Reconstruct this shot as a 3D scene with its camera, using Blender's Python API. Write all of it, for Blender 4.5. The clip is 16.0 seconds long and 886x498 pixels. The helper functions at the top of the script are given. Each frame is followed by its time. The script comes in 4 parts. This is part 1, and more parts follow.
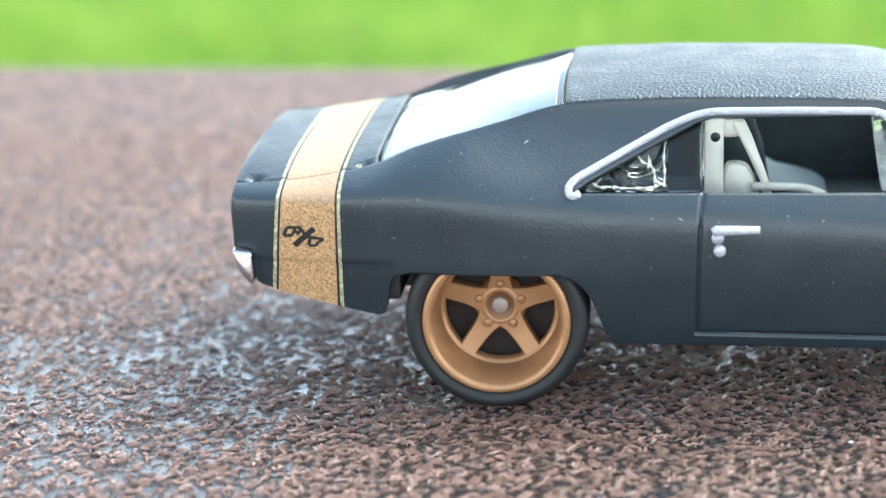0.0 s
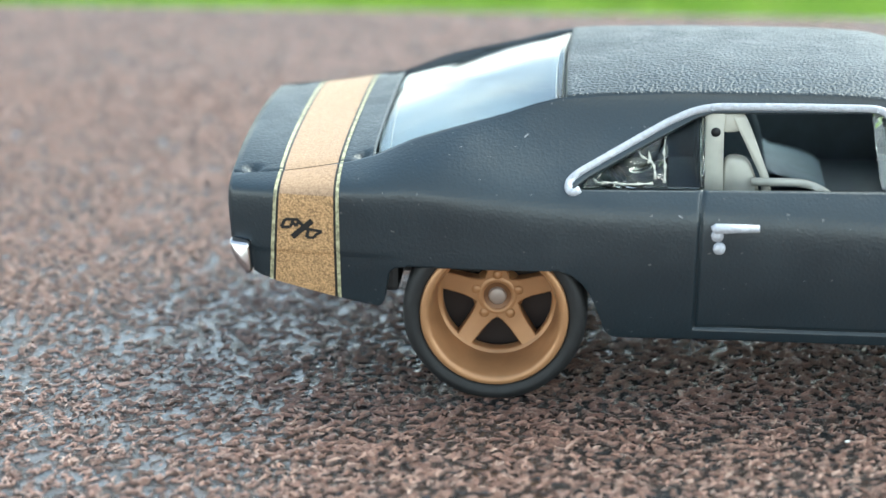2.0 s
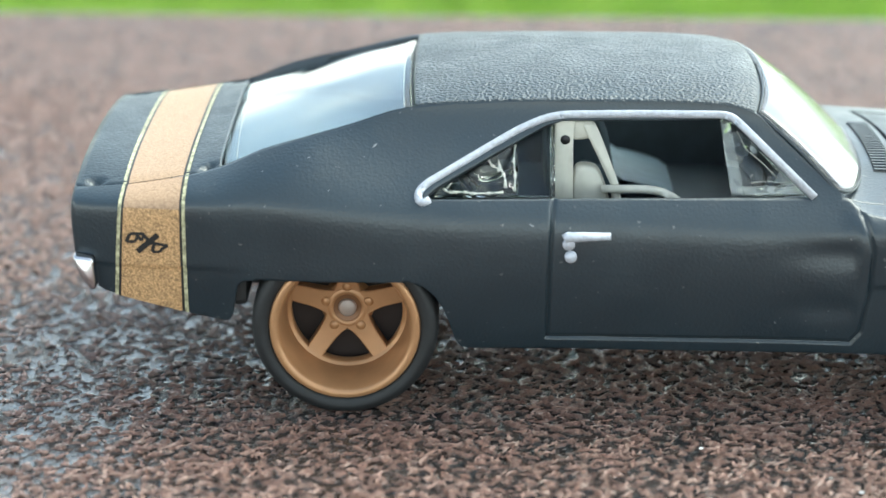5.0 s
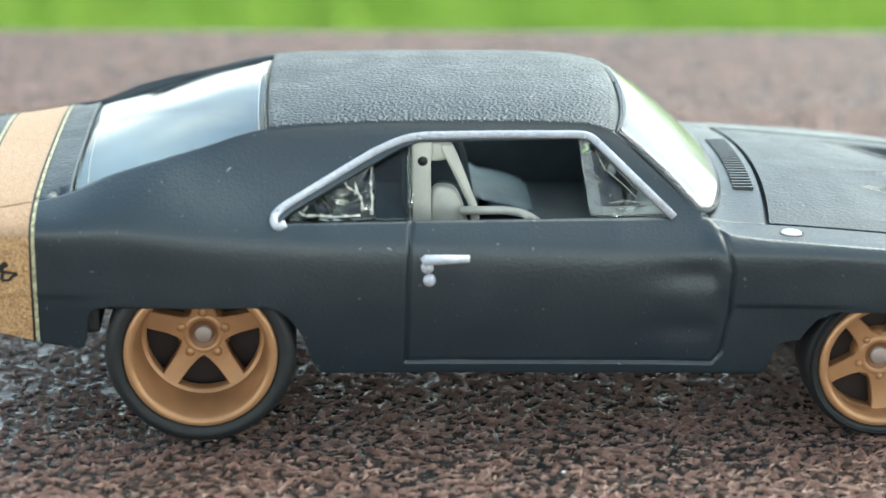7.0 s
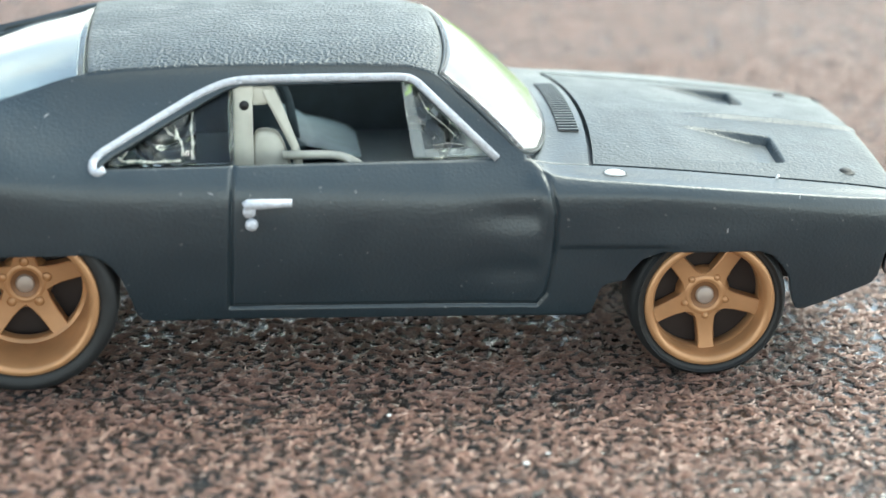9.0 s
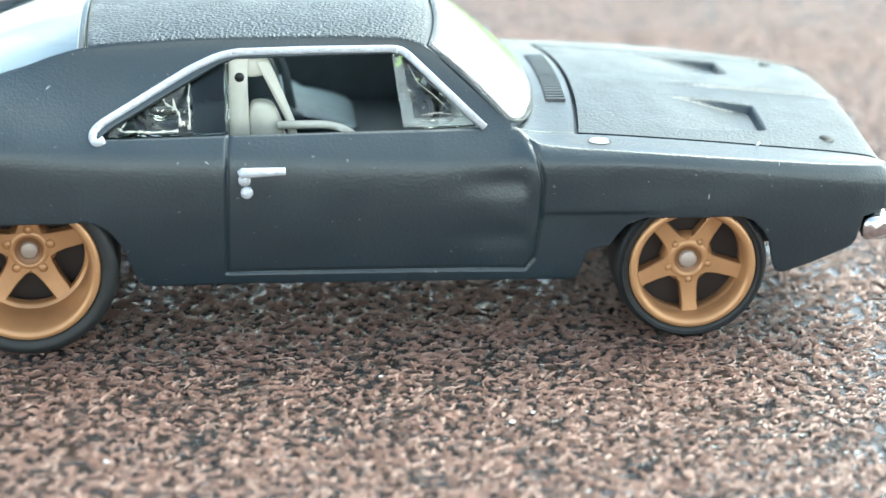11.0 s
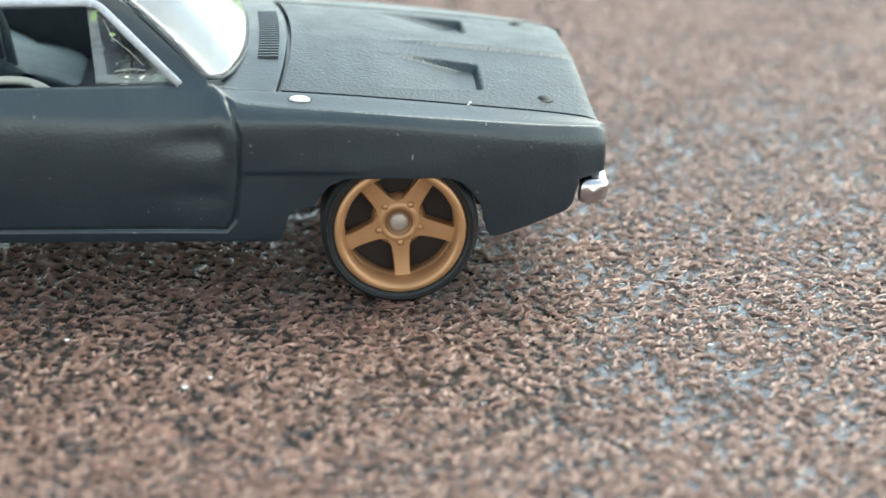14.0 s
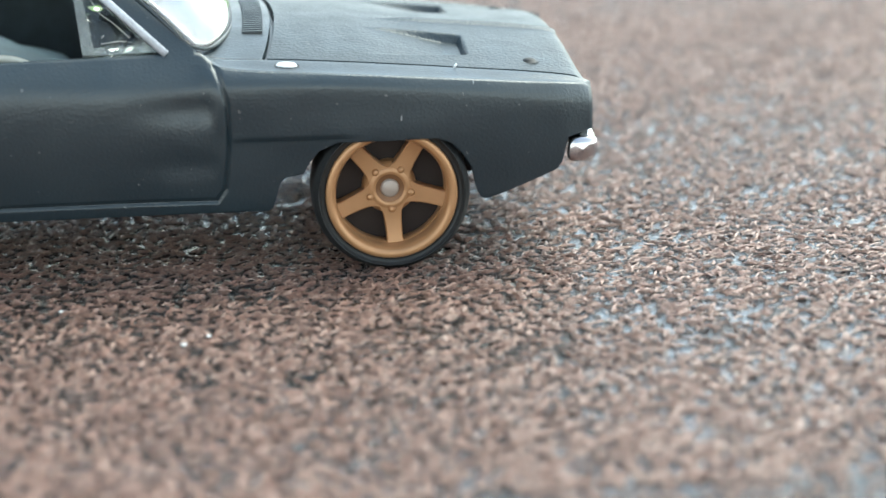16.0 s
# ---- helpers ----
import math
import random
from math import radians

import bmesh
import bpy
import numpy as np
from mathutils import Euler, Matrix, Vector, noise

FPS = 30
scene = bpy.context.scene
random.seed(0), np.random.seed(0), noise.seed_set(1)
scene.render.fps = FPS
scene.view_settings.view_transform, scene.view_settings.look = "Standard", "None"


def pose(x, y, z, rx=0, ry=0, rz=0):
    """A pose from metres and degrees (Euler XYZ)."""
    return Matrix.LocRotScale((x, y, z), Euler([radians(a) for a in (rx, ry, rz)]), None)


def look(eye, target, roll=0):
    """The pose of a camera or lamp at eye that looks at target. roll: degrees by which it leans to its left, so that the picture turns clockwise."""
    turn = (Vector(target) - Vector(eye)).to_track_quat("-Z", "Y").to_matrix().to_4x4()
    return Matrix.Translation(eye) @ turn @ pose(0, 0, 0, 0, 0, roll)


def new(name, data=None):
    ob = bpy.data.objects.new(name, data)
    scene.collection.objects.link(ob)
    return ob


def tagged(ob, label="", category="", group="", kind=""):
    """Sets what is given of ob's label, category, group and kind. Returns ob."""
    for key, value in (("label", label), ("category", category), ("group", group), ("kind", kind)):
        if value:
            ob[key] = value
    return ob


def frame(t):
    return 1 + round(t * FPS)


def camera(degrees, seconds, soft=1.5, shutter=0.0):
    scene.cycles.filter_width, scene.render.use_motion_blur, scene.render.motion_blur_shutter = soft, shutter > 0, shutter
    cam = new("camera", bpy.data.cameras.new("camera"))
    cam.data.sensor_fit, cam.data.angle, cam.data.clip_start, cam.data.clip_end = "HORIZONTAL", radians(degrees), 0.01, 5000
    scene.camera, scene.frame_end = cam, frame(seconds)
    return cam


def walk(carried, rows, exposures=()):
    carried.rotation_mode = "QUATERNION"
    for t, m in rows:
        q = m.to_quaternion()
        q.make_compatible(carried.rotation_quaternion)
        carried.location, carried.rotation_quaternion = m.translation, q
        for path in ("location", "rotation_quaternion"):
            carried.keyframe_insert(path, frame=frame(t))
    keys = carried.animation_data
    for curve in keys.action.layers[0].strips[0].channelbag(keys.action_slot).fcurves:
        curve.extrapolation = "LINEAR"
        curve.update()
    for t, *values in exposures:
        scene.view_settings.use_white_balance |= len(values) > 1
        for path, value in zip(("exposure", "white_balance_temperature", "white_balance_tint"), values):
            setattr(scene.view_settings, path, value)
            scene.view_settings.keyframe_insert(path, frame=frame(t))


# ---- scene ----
# A die-cast toy car, about 8 cm long, standing on a granite slab at the edge of a lawn.
cam = camera(22.28, 16.0, soft=1.5)
cam.data.dof.use_dof = True
cam.data.dof.focus_distance = 0.1565
cam.data.dof.aperture_fstop = 33.0
PATH = [
    (0, (0.01134, -0.16222, 0.05431), (-0.00027, -0.04748, 0.02116), -0.96),
    (0.5, (0.00966, -0.15725, 0.05846), (0.00006, -0.04307, 0.02280), -0.21),
    (1, (0.00923, -0.15862, 0.06068), (-0.00010, -0.04508, 0.02296), -0.07),
    (1.5, (0.00961, -0.15926, 0.06172), (0.00027, -0.04615, 0.02276), -0.05),
    (2, (0.00853, -0.15957, 0.06187), (-0.00085, -0.04664, 0.02241), -0.18),
    (2.5, (0.00832, -0.15954, 0.06169), (-0.00118, -0.04654, 0.02245), -0.30),
    (3, (0.00823, -0.15893, 0.06116), (-0.00035, -0.04569, 0.02239), -0.26),
    (3.2, (0.00755, -0.15868, 0.06122), (-0.00017, -0.04536, 0.02251), -0.09),
    (5.5, (0.00738, -0.15691, 0.06233), (0.00822, -0.04370, 0.02254), 0.47),
    (6, (0.00780, -0.15624, 0.06224), (0.00996, -0.04303, 0.02252), 0.59),
    (6.5, (0.00821, -0.15574, 0.06206), (0.01237, -0.04249, 0.02261), 0.70),
    (7, (0.00824, -0.15501, 0.06258), (0.01461, -0.04179, 0.02333), 0.86),
    (7.5, (0.00868, -0.15502, 0.06178), (0.01754, -0.04188, 0.02277), 0.95),
    (8, (0.01081, -0.15483, 0.06137), (0.02076, -0.04172, 0.02253), 0.94),
    (8.5, (0.01228, -0.15463, 0.06094), (0.02396, -0.04193, 0.02142), 1.09),
    (9, (0.01212, -0.15529, 0.06038), (0.02478, -0.04300, 0.02000), 1.11),
    (9.5, (0.01273, -0.15677, 0.06079), (0.02500, -0.04487, 0.01923), 0.92),
    (11.8, (0.01630, -0.16205, 0.06182), (0.02584, -0.05000, 0.01994), 0.31),
    (12, (0.01719, -0.16241, 0.06138), (0.02553, -0.05014, 0.01985), 0.03),
    (12.5, (0.01789, -0.16225, 0.06127), (0.02528, -0.04981, 0.02000), -0.17),
    (13, (0.02175, -0.15809, 0.05952), (0.03072, -0.04548, 0.01904), 0.24),
    (13.5, (0.02876, -0.15598, 0.06178), (0.03866, -0.04351, 0.02114), 0.40),
    (14, (0.03747, -0.15816, 0.05964), (0.04672, -0.04658, 0.01644), 0.72),
    (14.5, (0.04151, -0.15917, 0.06175), (0.04861, -0.04804, 0.01705), 0.37),
    (15, (0.04277, -0.15862, 0.06280), (0.04879, -0.04760, 0.01764), 0.26),
    (15.5, (0.04447, -0.15921, 0.06305), (0.05116, -0.04838, 0.01753), 0.18),
    (15.8, (0.04053, -0.15928, 0.05937), (0.04797, -0.04783, 0.01550), -0.13),
    (15.9, (0.03943, -0.16033, 0.05661), (0.04748, -0.04822, 0.01457), -0.43),
    (16, (0.03491, -0.16197, 0.04707), (0.04647, -0.04789, 0.01169), -1.40),
]
EXPOSURES = [(t, 1.83 + stops, kelvin + 190, 0.0 if t < 1.2 else -8.0 if 11.9 < t < 13.2 else -4.5) for t, stops, kelvin in (
    (0.0, 0.48, 5850), (0.5, 0.18, 5950), (1.0, 0.1, 6000), (1.5, 0.04, 6000), (2.0, 0.14, 5950), (2.5, 0.08, 6000), (3.0, 0.1, 6000), (6.0, 0.1, 6100), (7.0, 0.0, 6150), (8.0, -0.17, 6130), (8.5, 0.06, 6130),
    (9.0, 0.22, 6250), (9.5, 0.58, 6200), (12.0, 0.5, 5900), (12.5, 0.42, 5950), (13.0, 0.2, 6050), (13.5, -0.10, 6330), (14.0, 0.03, 6280), (14.5, 0.25, 6120), (15.0, 0.28, 6070), (15.5, 0.18, 6050), (16.0, 0.04, 6050))]
walk(cam, [(t, look(eye, target, roll)) for t, eye, target, roll in PATH], EXPOSURES)

# ---- light: a bright overcast day ----
world = bpy.data.worlds.new("overcast_sky")
scene.world = world
world.use_nodes = True
wn, wl = world.node_tree.nodes, world.node_tree.links
sky = wn.new("ShaderNodeTexSky")
sky.sky_type = "NISHITA"
sky.sun_disc = False
sky.sun_elevation = radians(50)
sky.sun_rotation = radians(66)
sky.air_density = 1.0
sky.dust_density = 1.2
sky.ozone_density = 1.0
# broken cloud: whiter and brighter where the cover is thick
grey = wn.new("ShaderNodeRGBToBW")
wl.new(sky.outputs["Color"], grey.inputs["Color"])
cover = wn.new("ShaderNodeTexNoise")
cover.inputs["Scale"].default_value = 1.7
cover.inputs["Detail"].default_value = 5.0
cover.inputs["Distortion"].default_value = 0.6
bank = wn.new("ShaderNodeMapping")
bank.inputs["Scale"].default_value = (1.0, 1.0, 3.2)
bank.inputs["Rotation"].default_value = (0, 0, radians(250))
wl.new(wn.new("ShaderNodeTexCoord").outputs["Generated"], bank.inputs["Vector"])
wl.new(bank.outputs["Vector"], cover.inputs["Vector"])
amount = wn.new("ShaderNodeMapRange")
for k, v in (("From Min", 0.42), ("From Max", 0.60), ("To Min", 0.25), ("To Max", 1.0)):
    amount.inputs[k].default_value = v
# seen edge-on, the cover closes towards the horizon
way = wn.new("ShaderNodeSeparateXYZ")
wl.new(wn.new("ShaderNodeTexCoord").outputs["Generated"], way.inputs["Vector"])
low = wn.new("ShaderNodeMapRange")
for k, v in (("From Min", 0.0), ("From Max", 0.9), ("To Min", 0.07), ("To Max", -0.08)):
    low.inputs[k].default_value = v
wl.new(way.outputs["Z"], low.inputs["Value"])
thicker = wn.new("ShaderNodeMath")
thicker.operation = "ADD"
wl.new(cover.outputs["Fac"], thicker.inputs[0])
wl.new(low.outputs["Result"], thicker.inputs[1])
wl.new(thicker.outputs["Value"], amount.inputs["Value"])
bright = wn.new("ShaderNodeMath")
bright.operation = "MULTIPLY"
bright.inputs[1].default_value = 1.8
wl.new(grey.outputs["Val"], bright.inputs[0])
clouds = wn.new("ShaderNodeMix")
clouds.data_type = "RGBA"
wl.new(amount.outputs["Result"], clouds.inputs[0])
wl.new(sky.outputs["Color"], clouds.inputs[6])
wl.new(bright.outputs["Value"], clouds.inputs[7])
wl.new(clouds.outputs[2], wn["Background"].inputs["Color"])
wn["Background"].inputs["Strength"].default_value = 0.13
sun = new("sun", bpy.data.lights.new("sun", "SUN"))
sun.data.energy = 1.2
sun.data.angle = radians(40)
sun.data.color = (1.0, 0.965, 0.89)
sun.matrix_world = look((0.72, 0.62, 1.3), (0, 0, 0))


# ---- materials ----
def material(name, color, rough=0.5, metal=0.0, spec=0.5, coat=0.0):
    m = bpy.data.materials.new(name)
    m.use_nodes = True
    b = m.node_tree.nodes["Principled BSDF"]
    b.inputs["Base Color"].default_value = (*color, 1)
    b.inputs["Roughness"].default_value = rough
    b.inputs["Metallic"].default_value = metal
    b.inputs["Specular IOR Level"].default_value = spec
    b.inputs["Coat Weight"].default_value = coat
    return m


class Net:
    """Shorthand for the nodes of one material."""

    def __init__(self, m):
        self.m, self.n, self.l = m, m.node_tree.nodes, m.node_tree.links
        self.b = self.n["Principled BSDF"]
        self.co = self.n.new("ShaderNodeTexCoord").outputs["Object"]

    def link(self, a, b):
        self.l.new(a, b)

    def mapped(self, scale, turn=(0, 0, 0)):
        k = self.n.new("ShaderNodeMapping")
        k.inputs["Scale"].default_value = scale
        k.inputs["Rotation"].default_value = turn
        self.link(self.co, k.inputs["Vector"])
        return k.outputs["Vector"]

    def noise(self, scale, detail=3.0, rough=0.55, distort=0.0, at=None):
        k = self.n.new("ShaderNodeTexNoise")
        k.inputs["Scale"].default_value = scale
        k.inputs["Detail"].default_value = detail
        k.inputs["Roughness"].default_value = rough
        k.inputs["Distortion"].default_value = distort
        self.link(at or self.co, k.inputs["Vector"])
        return k.outputs["Fac"]

    def ramp(self, fac, *stops):
        k = self.n.new("ShaderNodeValToRGB")
        e = k.color_ramp.elements
        while len(e) < len(stops):
            e.new(0.5)
        for x, (p, c) in zip(e, stops):
            x.position = p
            x.color = (*c, 1) if len(c) == 3 else c
        self.link(fac, k.inputs["Fac"])
        return k.outputs["Color"]

    def level(self, fac, a, b, lo=0.0, hi=1.0):
        k = self.n.new("ShaderNodeMapRange")
        for i, v in zip(("From Min", "From Max", "To Min", "To Max"), (a, b, lo, hi)):
            k.inputs[i].default_value = v
        self.link(fac, k.inputs["Value"])
        return k.outputs["Result"]

    def math(self, op, a, b):
        k = self.n.new("ShaderNodeMath")
        k.operation = op
        for i, v in enumerate((a, b)):
            if isinstance(v, (int, float)):
                k.inputs[i].default_value = v
            else:
                self.link(v, k.inputs[i])
        return k.outputs["Value"]

    def mix(self, fac, a, b, blend="MIX"):
        k = self.n.new("ShaderNodeMix")
        k.data_type, k.blend_type = "RGBA", blend
        for i, v in ((0, fac), (6, a), (7, b)):
            if isinstance(v, (int, float)):
                k.inputs[i].default_value = v
            elif isinstance(v, tuple):
                k.inputs[i].default_value = (*v, 1)
            else:
                self.link(v, k.inputs[i])
        return k.outputs[2]

    def bump(self, height, strength, distance, after=None):
        k = self.n.new("ShaderNodeBump")
        k.inputs["Strength"].default_value = strength
        k.inputs["Distance"].default_value = distance
        self.link(height, k.inputs["Height"])
        if after:
            self.link(after, k.inputs["Normal"])
        return k.outputs["Normal"]

    def set(self, **put):
        for name, v in put.items():
            self.link(v, self.b.inputs[name.replace("_", " ")])
        return self.m


def paint(name, grain, depth, rough, across=0.6, gloss=0.95):
    """Satin black paint with dust specks and an uneven, grainy coat."""
    k = Net(material(name, (0.014, 0.017, 0.020), rough, spec=gloss))
    dust = k.level(k.noise(2600, 1.0, 0.5), 0.765, 0.785)
    tone = k.mix(k.noise(180, 4.0), (0.006, 0.014, 0.020), (0.010, 0.023, 0.032))
    pits = k.level(k.noise(8500, 1.0, 0.5), 0.40, 0.30)
    tone = k.mix(k.math("MULTIPLY", pits, 0.5), tone, (0.008, 0.009, 0.010))
    k.set(Base_Color=k.mix(k.math("MULTIPLY", dust, 0.4), tone, (0.22, 0.22, 0.21)))
    k.set(Roughness=k.level(k.noise(400, 3.0), 0.3, 0.7, rough - 0.05, rough + 0.08))
    a = k.bump(k.noise(grain, 1.0, 0.5, 0.0, k.mapped((1.0, across, 1.0))), 1.0, depth)
    k.set(Normal=k.bump(k.noise(grain * 3.0, 1.0), 0.5, depth * 0.2, a))
    return k.m


PAINT = paint("satin_black_paint", 4800, 0.000026, 0.37, 1.0, 0.80)
CRINKLE = paint("grainy_black_paint", 4200, 0.00005, 0.44, 0.8, 0.66)
PEBBLE = paint("pebbled_black_paint", 4200, 0.00018, 0.42, 0.9, 0.66)
SEAL = material("black_rubber_seal", (0.010, 0.010, 0.011), 0.5)
CHASSIS = material("dark_plastic", (0.012, 0.012, 0.013), 0.6)
CHROME = material("chrome", (0.56, 0.545, 0.56), 0.17, 1.0)
RIVET = material("dull_steel", (0.36, 0.30, 0.265), 0.5, 0.5)
BROWN = material("dark_brown_plastic", (0.014, 0.006, 0.004), 0.7)
BOSS = material("brown_gold_plastic", (0.17, 0.08, 0.035), 0.4, 0.3)
WHITE = material("white_print", (0.8, 0.8, 0.8), 0.4)
BLACK = material("black_print", (0.012, 0.012, 0.012), 0.5)


def grainy(name, color, rough, metal, grain, depth, spread=0.2):
    k = Net(material(name, color, rough, metal))
    d = tuple(c * (1 - spread) for c in color)
    u = tuple(min(1, c * (1 + spread)) for c in color)
    k.set(Base_Color=k.mix(k.level(k.noise(grain, 2.0, 0.6), 0.36, 0.64), d, u))
    k.set(Normal=k.bump(k.noise(grain, 3.0, 0.6), 1.0, depth))
    return k.m


SILVER = grainy("silver_print", (0.46, 0.48, 0.53), 0.45, 0.25, 2600, 0.0001, 0.08)
GOLD = grainy("gold_plastic", (0.385, 0.205, 0.097), 0.36, 0.35, 700, 0.000006, 0.05)
STRIPE = grainy("gold_print", (0.44, 0.268, 0.13), 0.6, 0.0, 6500, 0.0001, 0.40)
TAN = grainy("tan_print", (0.35, 0.226, 0.137), 0.55, 0.0, 5200, 0.00005, 0.16)
STRIPE.node_tree.nodes["Principled BSDF"].inputs["Specular IOR Level"].default_value = 0.35
CREAM = grainy("cream_print", (0.36, 0.34, 0.21), 0.6, 0.0, 3000, 0.00008, 0.45)
RUBBER = grainy("tyre_rubber", (0.009, 0.010, 0.011), 0.6, 0.0, 900, 0.00001, 0.2)
BEIGE = grainy("beige_plastic", (0.47, 0.46, 0.40), 0.5, 0.0, 600, 0.000006, 0.08)
# darker and paler copies of one blue-grey, carrying shade and light in the cabin
DIM = grainy("dimmed_blue_grey_plastic", (0.03, 0.042, 0.050), 0.5, 0.0, 600, 0.000006, 0.15)
MOULD = grainy("lit_blue_grey_plastic", (0.115, 0.165, 0.195), 0.45, 0.0, 600, 0.000006, 0.12)
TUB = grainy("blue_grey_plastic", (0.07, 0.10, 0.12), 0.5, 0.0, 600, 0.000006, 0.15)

SCRATCH = material("bare_scratch", (0.22, 0.23, 0.24), 0.5)


def glass(name, tint, rough=0.03, ior=1.46):
    m = material(name, tint, rough)
    b = m.node_tree.nodes["Principled BSDF"]
    b.inputs["Transmission Weight"].default_value = 1.0
    b.inputs["IOR"].default_value = ior
    k = Net(m)
    k.set(Normal=k.bump(k.noise(70, 1.0, 0.4, 0.6), 0.5, 0.0006))
    return m


CLEAR = glass("clear_plastic", (0.80, 0.86, 0.84), 0.05, 1.30)
SCREEN = glass("windshield_plastic", (0.80, 0.80, 0.81), 0.16)
SCREEN.node_tree.nodes["Principled BSDF"].inputs["Transmission Weight"].default_value = 0.96
LUMPY = glass("lumpy_clear_plastic", (0.85, 0.87, 0.82), 0.05)
lump = Net(LUMPY)
lump.set(Normal=lump.bump(lump.noise(260, 1.0, 0.5, 1.2), 1.0, 0.0018))


HAZE = glass("hazy_clear_plastic", (0.90, 0.93, 0.90), 0.08)
HAZE.node_tree.nodes["Principled BSDF"].inputs["Transmission Weight"].default_value = 0.90
# only partly clear, so that thin lines of it show pale like glints
GLINT = glass("glossy_glint_plastic", (0.92, 0.92, 0.84), 0.05)
GLINT.node_tree.nodes["Principled BSDF"].inputs["Transmission Weight"].default_value = 0.6


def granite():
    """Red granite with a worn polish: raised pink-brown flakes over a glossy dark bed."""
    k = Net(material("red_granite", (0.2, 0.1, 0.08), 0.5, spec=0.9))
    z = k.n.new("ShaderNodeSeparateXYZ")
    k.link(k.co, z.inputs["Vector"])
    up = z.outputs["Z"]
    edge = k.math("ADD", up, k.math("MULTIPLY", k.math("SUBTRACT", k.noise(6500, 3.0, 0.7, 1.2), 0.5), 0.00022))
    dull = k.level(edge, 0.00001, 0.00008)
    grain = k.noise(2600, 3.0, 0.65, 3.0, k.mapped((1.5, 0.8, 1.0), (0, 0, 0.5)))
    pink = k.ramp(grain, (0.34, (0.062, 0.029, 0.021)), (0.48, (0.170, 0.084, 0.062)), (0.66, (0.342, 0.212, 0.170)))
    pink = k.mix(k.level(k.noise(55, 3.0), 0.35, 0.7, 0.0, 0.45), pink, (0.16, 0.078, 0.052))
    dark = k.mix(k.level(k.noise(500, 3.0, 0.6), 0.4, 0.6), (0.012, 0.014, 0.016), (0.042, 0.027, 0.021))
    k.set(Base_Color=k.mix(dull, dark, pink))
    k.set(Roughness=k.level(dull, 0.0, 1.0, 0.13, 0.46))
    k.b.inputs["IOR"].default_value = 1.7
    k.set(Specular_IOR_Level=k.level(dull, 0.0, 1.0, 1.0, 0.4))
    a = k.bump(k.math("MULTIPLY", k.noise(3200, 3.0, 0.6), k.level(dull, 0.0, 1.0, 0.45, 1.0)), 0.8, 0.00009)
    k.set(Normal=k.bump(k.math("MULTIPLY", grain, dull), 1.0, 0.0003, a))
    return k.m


def loose_flake():
    k = Net(material("loose_granite_flakes", (0.2, 0.12, 0.09), 0.42))
    g = k.n.new("ShaderNodeNewGeometry").outputs["Random Per Island"]
    tone = k.ramp(g, (0.0, (0.123, 0.057, 0.041)), (0.45, (0.300, 0.160, 0.121)), (0.85, (0.437, 0.275, 0.217)), (1.0, (0.52, 0.365, 0.30)))
    k.set(Base_Color=k.mix(k.noise(2500, 3.0), tone, (0.16, 0.09, 0.068)))
    return k.m


FLAKE = loose_flake()
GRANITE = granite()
SLAB = grainy("dull_red_granite", (0.19, 0.125, 0.105), 0.5, 0.0, 700, 0.0002, 0.5)


def lawn_soil():
    k = Net(material("lawn_turf", (0.06, 0.13, 0.02), 0.9))
    k.set(Base_Color=k.ramp(k.noise(5, 3.0), (0.3, (0.075, 0.145, 0.020)), (0.7, (0.10, 0.178, 0.027))))
    return k.m


def blade_green():
    """Thin blades: light passes through them."""
    k = Net(material("grass_blades", (0.1, 0.2, 0.03), 0.45))
    g = k.n.new("ShaderNodeNewGeometry").outputs["Random Per Island"]
    tone = k.ramp(g, (0.0, (0.23, 0.37, 0.055)), (0.6, (0.30, 0.43, 0.075)), (1.0, (0.40, 0.49, 0.12)))
    tone = k.mix(k.level(k.noise(9, 2.0), 0.35, 0.65, 0.0, 0.55), tone, (0.15, 0.30, 0.04))
    k.set(Base_Color=tone)
    thin = k.n.new("ShaderNodeBsdfTranslucent")
    k.link(tone, thin.inputs["Color"])
    mixed = k.n.new("ShaderNodeMixShader")
    mixed.inputs[0].default_value = 0.5
    k.link(k.b.outputs[0], mixed.inputs[1])
    k.link(thin.outputs[0], mixed.inputs[2])
    k.link(mixed.outputs[0], k.n["Material Output"].inputs["Surface"])
    return k.m


# ---- building helpers: the car is drawn in centimetres ----
CM = 0.01


def finish(name, me, mat, parent, label, smooth):
    me.materials.append(mat)
    if smooth:
        me.polygons.foreach_set("use_smooth", [True] * len(me.polygons))
    ob = new(name, me)
    ob.parent = parent
    if label:
        ob["label"] = label
    return ob


def part(name, bm, mat, parent, label="", smooth=True):
    """Link a bmesh, drawn in centimetres, as one mesh under a thing or a part."""
    bmesh.ops.scale(bm, vec=(CM, CM, CM), verts=bm.verts)
    me = bpy.data.meshes.new(name)
    bm.to_mesh(me)
    bm.free()
    return finish(name, me, mat, parent, label, smooth)


def sharp(ob, degrees=35):
    """Keep edges steeper than this crisp under smooth shading."""
    ob.data.set_sharp_from_angle(angle=radians(degrees))
    return ob


def thick(ob, cm, offset=-1.0):
    mod = ob.modifiers.new("thickness", "SOLIDIFY")
    mod.thickness, mod.offset = cm * CM, offset
    return ob


